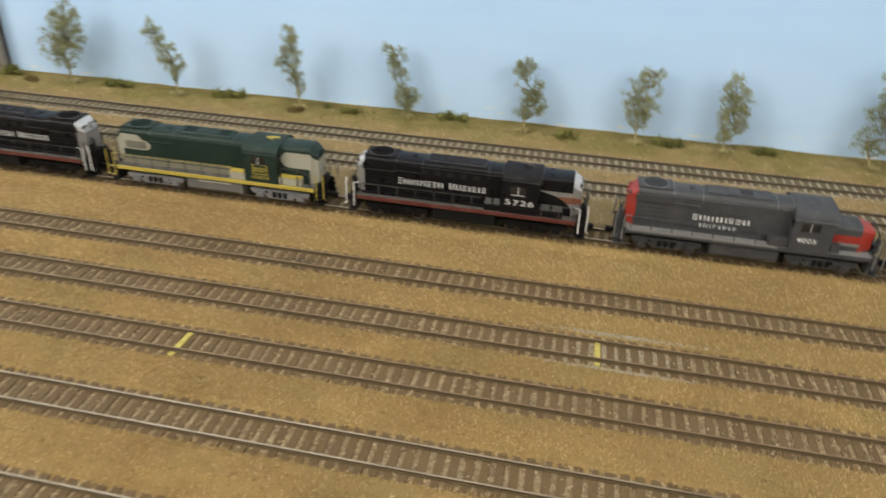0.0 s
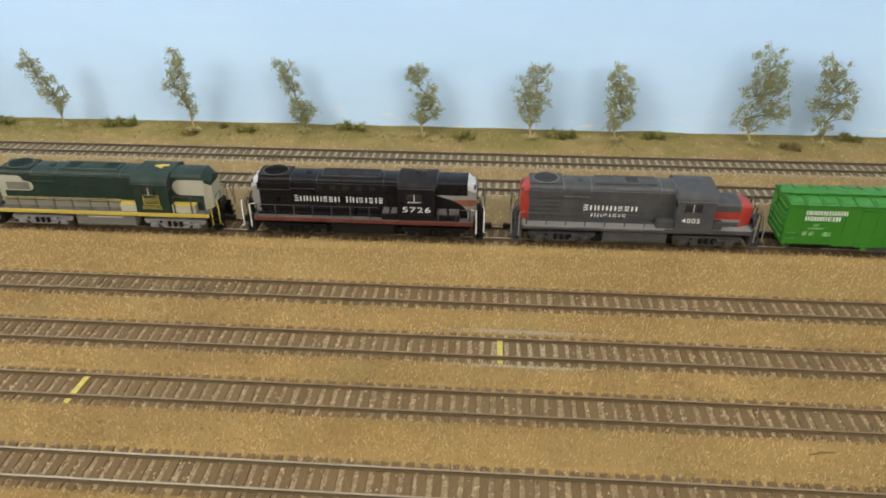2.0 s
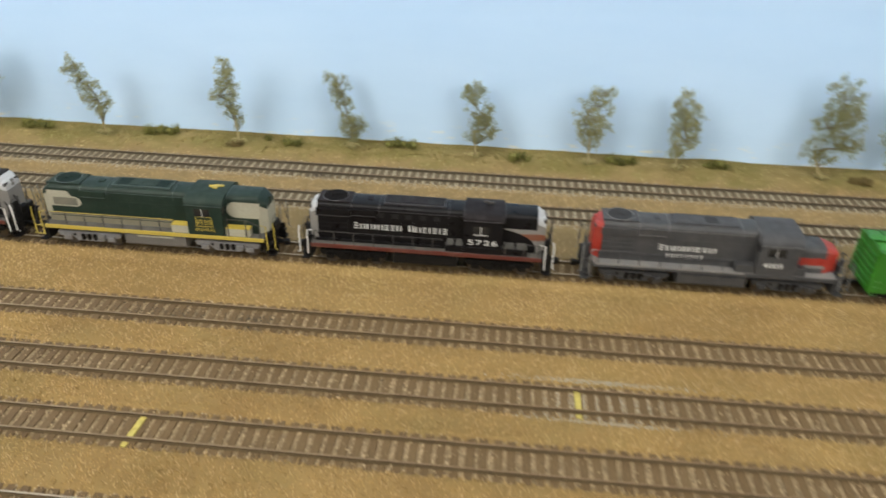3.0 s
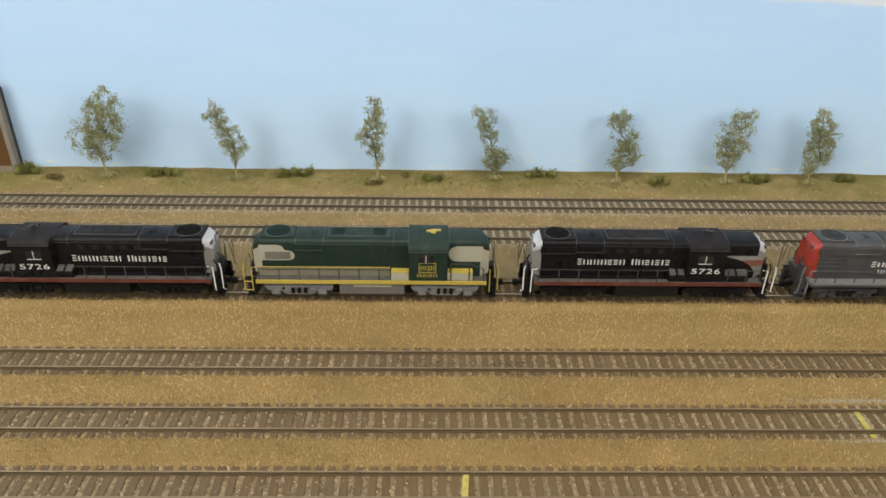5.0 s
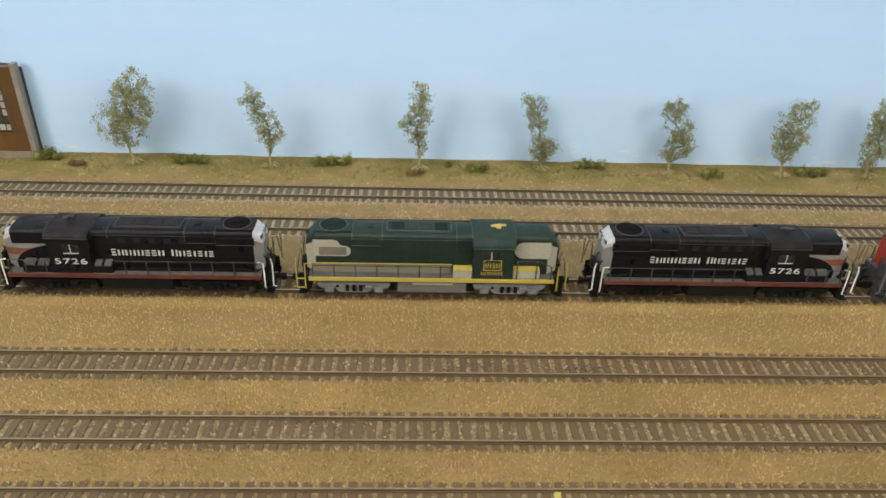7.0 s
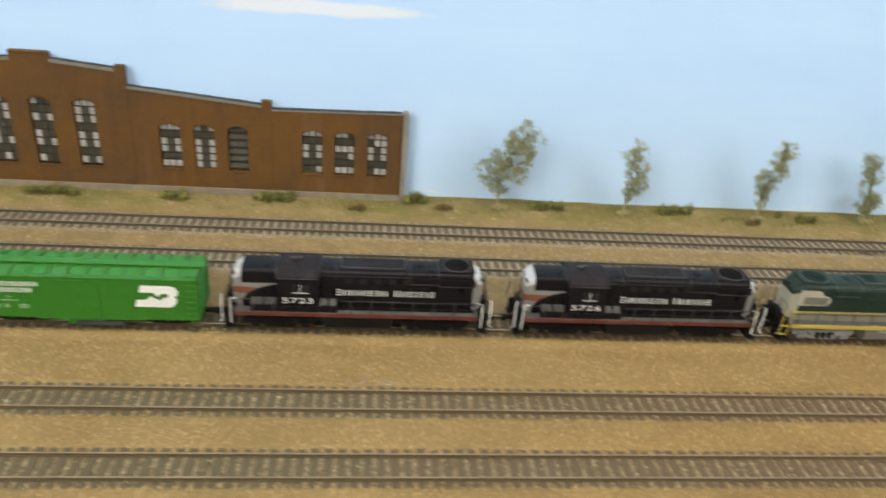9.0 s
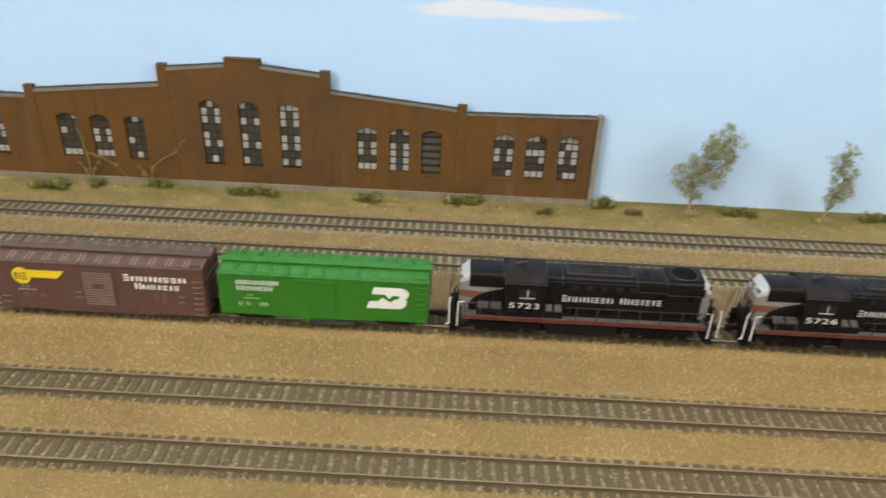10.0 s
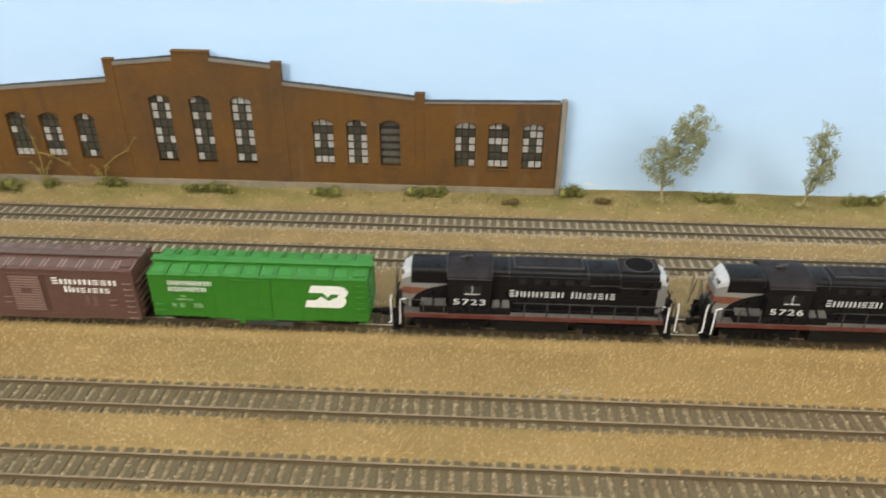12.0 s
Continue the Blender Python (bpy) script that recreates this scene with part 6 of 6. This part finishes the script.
paint_mark(-0.0850, TRACKS[2], 0.0078, "yellow paint stripe across a brown tie", 0.0006)

TIE_PITCH, TIE_W, TIE_L, TIE_TOP = 0.0074, 0.0045, 0.0300, -0.0022
rng = np.random.default_rng(9)


def between_ties(row, count, x0, x1, drop=0.0):
    """Places for crumbs in the gaps between ties and over their ends."""
    c, top = TRACKS[row], RAIL_Z[row] + TIE_TOP
    out = []
    for x, y, k in zip(rng.uniform(x0, x1, count), rng.uniform(-0.0165, 0.0165, count), rng.uniform(0, 1, count)):
        phase = abs(((x - X0) / TIE_PITCH) % 1.0 - 0.5) * TIE_PITCH
        on_tie = phase < TIE_W / 2 - 0.0001
        if on_tie and (k > 0.05 + 0.5 * max(0.0, abs(y) - 0.0135) / 0.002):
            continue
        if abs(abs(y) - 0.0087) < 0.0012:
            continue
        out.append((x, c + y, top + (0.0001 if on_tie else -0.0009 + 0.0008 * rng.random())))
    return out


bed = []
for row in range(5):
    bed += between_ties(row, 24000, -1.15, 0.60)
bed += between_ties(5, 6000, -1.15, 0.62)
grains("ballast", BALLAST, "brown and tan ballast crumbs between the ties", bed, (0.0005, 0.0013), 0.0004, 12, 0.5)
far_bed = between_ties(6, 12000, -1.2, 0.66) + between_ties(7, 13000, -1.2, 0.66)
for c in (TRACKS[6], TRACKS[7]):
    for x, y in zip(rng.uniform(-1.2, 0.68, 15000), rng.normal(0, 0.0028, 15000)):
        far_bed.append((x, c - 0.0182 + y, ground_z(x, c - 0.0182 + y)))
grains("far_ballast", FAR_BALLAST, "pale grey ballast along the far tracks", far_bed, (0.0004, 0.0010), 0.0003, 13, 0.4)
pale = []
for x, y in zip(rng.normal(0.170, 0.023, 5200), rng.uniform(-0.018, 0.019, 5200)):
    phase = abs(((x - X0) / TIE_PITCH) % 1.0 - 0.5) * TIE_PITCH
    if (phase > TIE_W / 2 or abs(y) > 0.0150) and abs(abs(y) - 0.0087) > 0.0012:
        pale.append((x, TRACKS[3] + y, (RAIL_Z[3] + TIE_TOP - 0.0006) if abs(y) < 0.0155 else ground_z(x, TRACKS[3] + y) + 0.0005))
for x, y in zip(rng.normal(-0.522, 0.012, 520), rng.uniform(-0.012, 0.021, 520)):
    phase = abs(((x - X0) / TIE_PITCH) % 1.0 - 0.5) * TIE_PITCH
    if (phase > TIE_W / 2 or abs(y) > 0.0150) and abs(abs(y) - 0.0087) > 0.0012:
        pale.append((x, TRACKS[4] + y, (RAIL_Z[4] + TIE_TOP - 0.0006) if abs(y) < 0.0155 else ground_z(x, TRACKS[4] + y) + 0.0005))
grains("whitened_ballast", PALE_BALLAST, "whitened ballast where glue has dried", pale, (0.0004, 0.0009), 0.0003, 14, 0.3)


oily = []
for row, cx, spread, dy in ((3, -0.205, 0.020, 0.010), (4, -0.115, 0.022, 0.0), (4, -0.052, 0.010, -0.004), (7, -0.060, 0.006, -0.012)):
    for x, y in zip(rng.normal(cx, spread, 260), rng.normal(dy, 0.005, 260)):
        if abs(abs(y) - 0.0087) > 0.0012 and abs(y) < 0.02:
            oily.append((x, TRACKS[row] + y, RAIL_Z[row] + TIE_TOP + 0.0001 if abs(y) < 0.015 else ground_z(x, TRACKS[row] + y) + 0.0004))
grains("oily_ballast", OILY, "dark oil-stained crumbs on the track", oily, (0.0004, 0.0009), 0.0003, 15, 0.3)


# ---------------------------------------------------------------- tracks
def rail_mesh(name, top_material, side_material=RAIL_SIDE):
    prof = [(-0.0010, -0.0022), (-0.0010, -0.0019), (-0.0003, -0.0016), (-0.0003, -0.0007), (-0.00055, -0.0005), (-0.00055, -0.0001), (-0.00045, 0.0), (0.00045, 0.0), (0.00055, -0.0001), (0.00055, -0.0005), (0.0003, -0.0007), (0.0003, -0.0016), (0.0010, -0.0019), (0.0010, -0.0022)]
    bm = prism(bmesh.new(), prof, X0 - 0.02, X1 + 0.02, "yz")
    me = mesh_of(name, bm, side_material)
    me.materials.append(top_material)
    for p in me.polygons:
        if p.center.z > -0.00006 and p.normal.z > 0.6:
            p.material_index = 1
    return me


def tie_meshes():
    out = []
    for k in range(5):
        r = random.Random(40 + k)
        bm = box(bmesh.new(), -TIE_W / 2, TIE_W / 2, -TIE_L / 2, TIE_L / 2, -0.0030, 0.0, 0.00025)
        for v in bm.verts:
            v.co.x += r.uniform(-0.0002, 0.0002)
            v.co.y += r.uniform(-0.0006, 0.0006)
            v.co.z += r.uniform(-0.00012, 0.00012) if v.co.z > -0.001 else 0
        out.append(mesh_of("tie", bm, TIE))
    return out


worn, bright, ties = rail_mesh("rail", RAIL_TOP), rail_mesh("rail", RAIL_BRIGHT), tie_meshes()
near_rail = rail_mesh("rail", RAIL_NEAR)
far_rail = rail_mesh("rail", RAIL_TOP, FAR_RAIL_SIDE)
r = random.Random(77)
for row, c in enumerate(TRACKS):
    label = "weathered yard track with partly bright rail tops on brown ties" if row < 2 else "weathered brown track on dusty ties in tan turf"
    if row > 5:
        label = "weathered track on pale grey ballast along the bank"
    track = thing("track", label, "railway track", "parallel tracks")
    track.location = (0, c, RAIL_Z[row])
    for way in (-1, 1):
        rail = new("rail", bright if row == 5 else near_rail if row < 2 else far_rail if row > 5 else worn)
        rail.parent, rail.location = track, (0, way * 0.00875, 0)
    lip, sink = (0.0146, 0.0008) if row < 6 else (0.0160, 0.0006)
    bed_shape = [(-lip - 0.002, -0.0055), (-lip, TIE_TOP - 0.0013), (-0.008, TIE_TOP - sink), (0.008, TIE_TOP - sink), (lip, TIE_TOP - 0.0013), (lip + 0.002, -0.0055)]
    part("ballast_bed", prism(bmesh.new(), bed_shape, X0, X1, "yz"), BED if row < 6 else FAR_BED, track, "tan ballast bed" if row < 6 else "pale ballast bed")
    n = int((X1 - X0) / TIE_PITCH)
    for k in range(n):
        ob = new("tie", ties[r.randrange(5)])
        ob.parent = track
        ob.matrix_basis = pose(X0 + TIE_PITCH * (k + 0.5) + r.uniform(-0.0004, 0.0004), r.uniform(-0.0005, 0.0005), TIE_TOP + r.uniform(-0.0002, 0.0001), 0, 0, r.uniform(-1.6, 1.6))
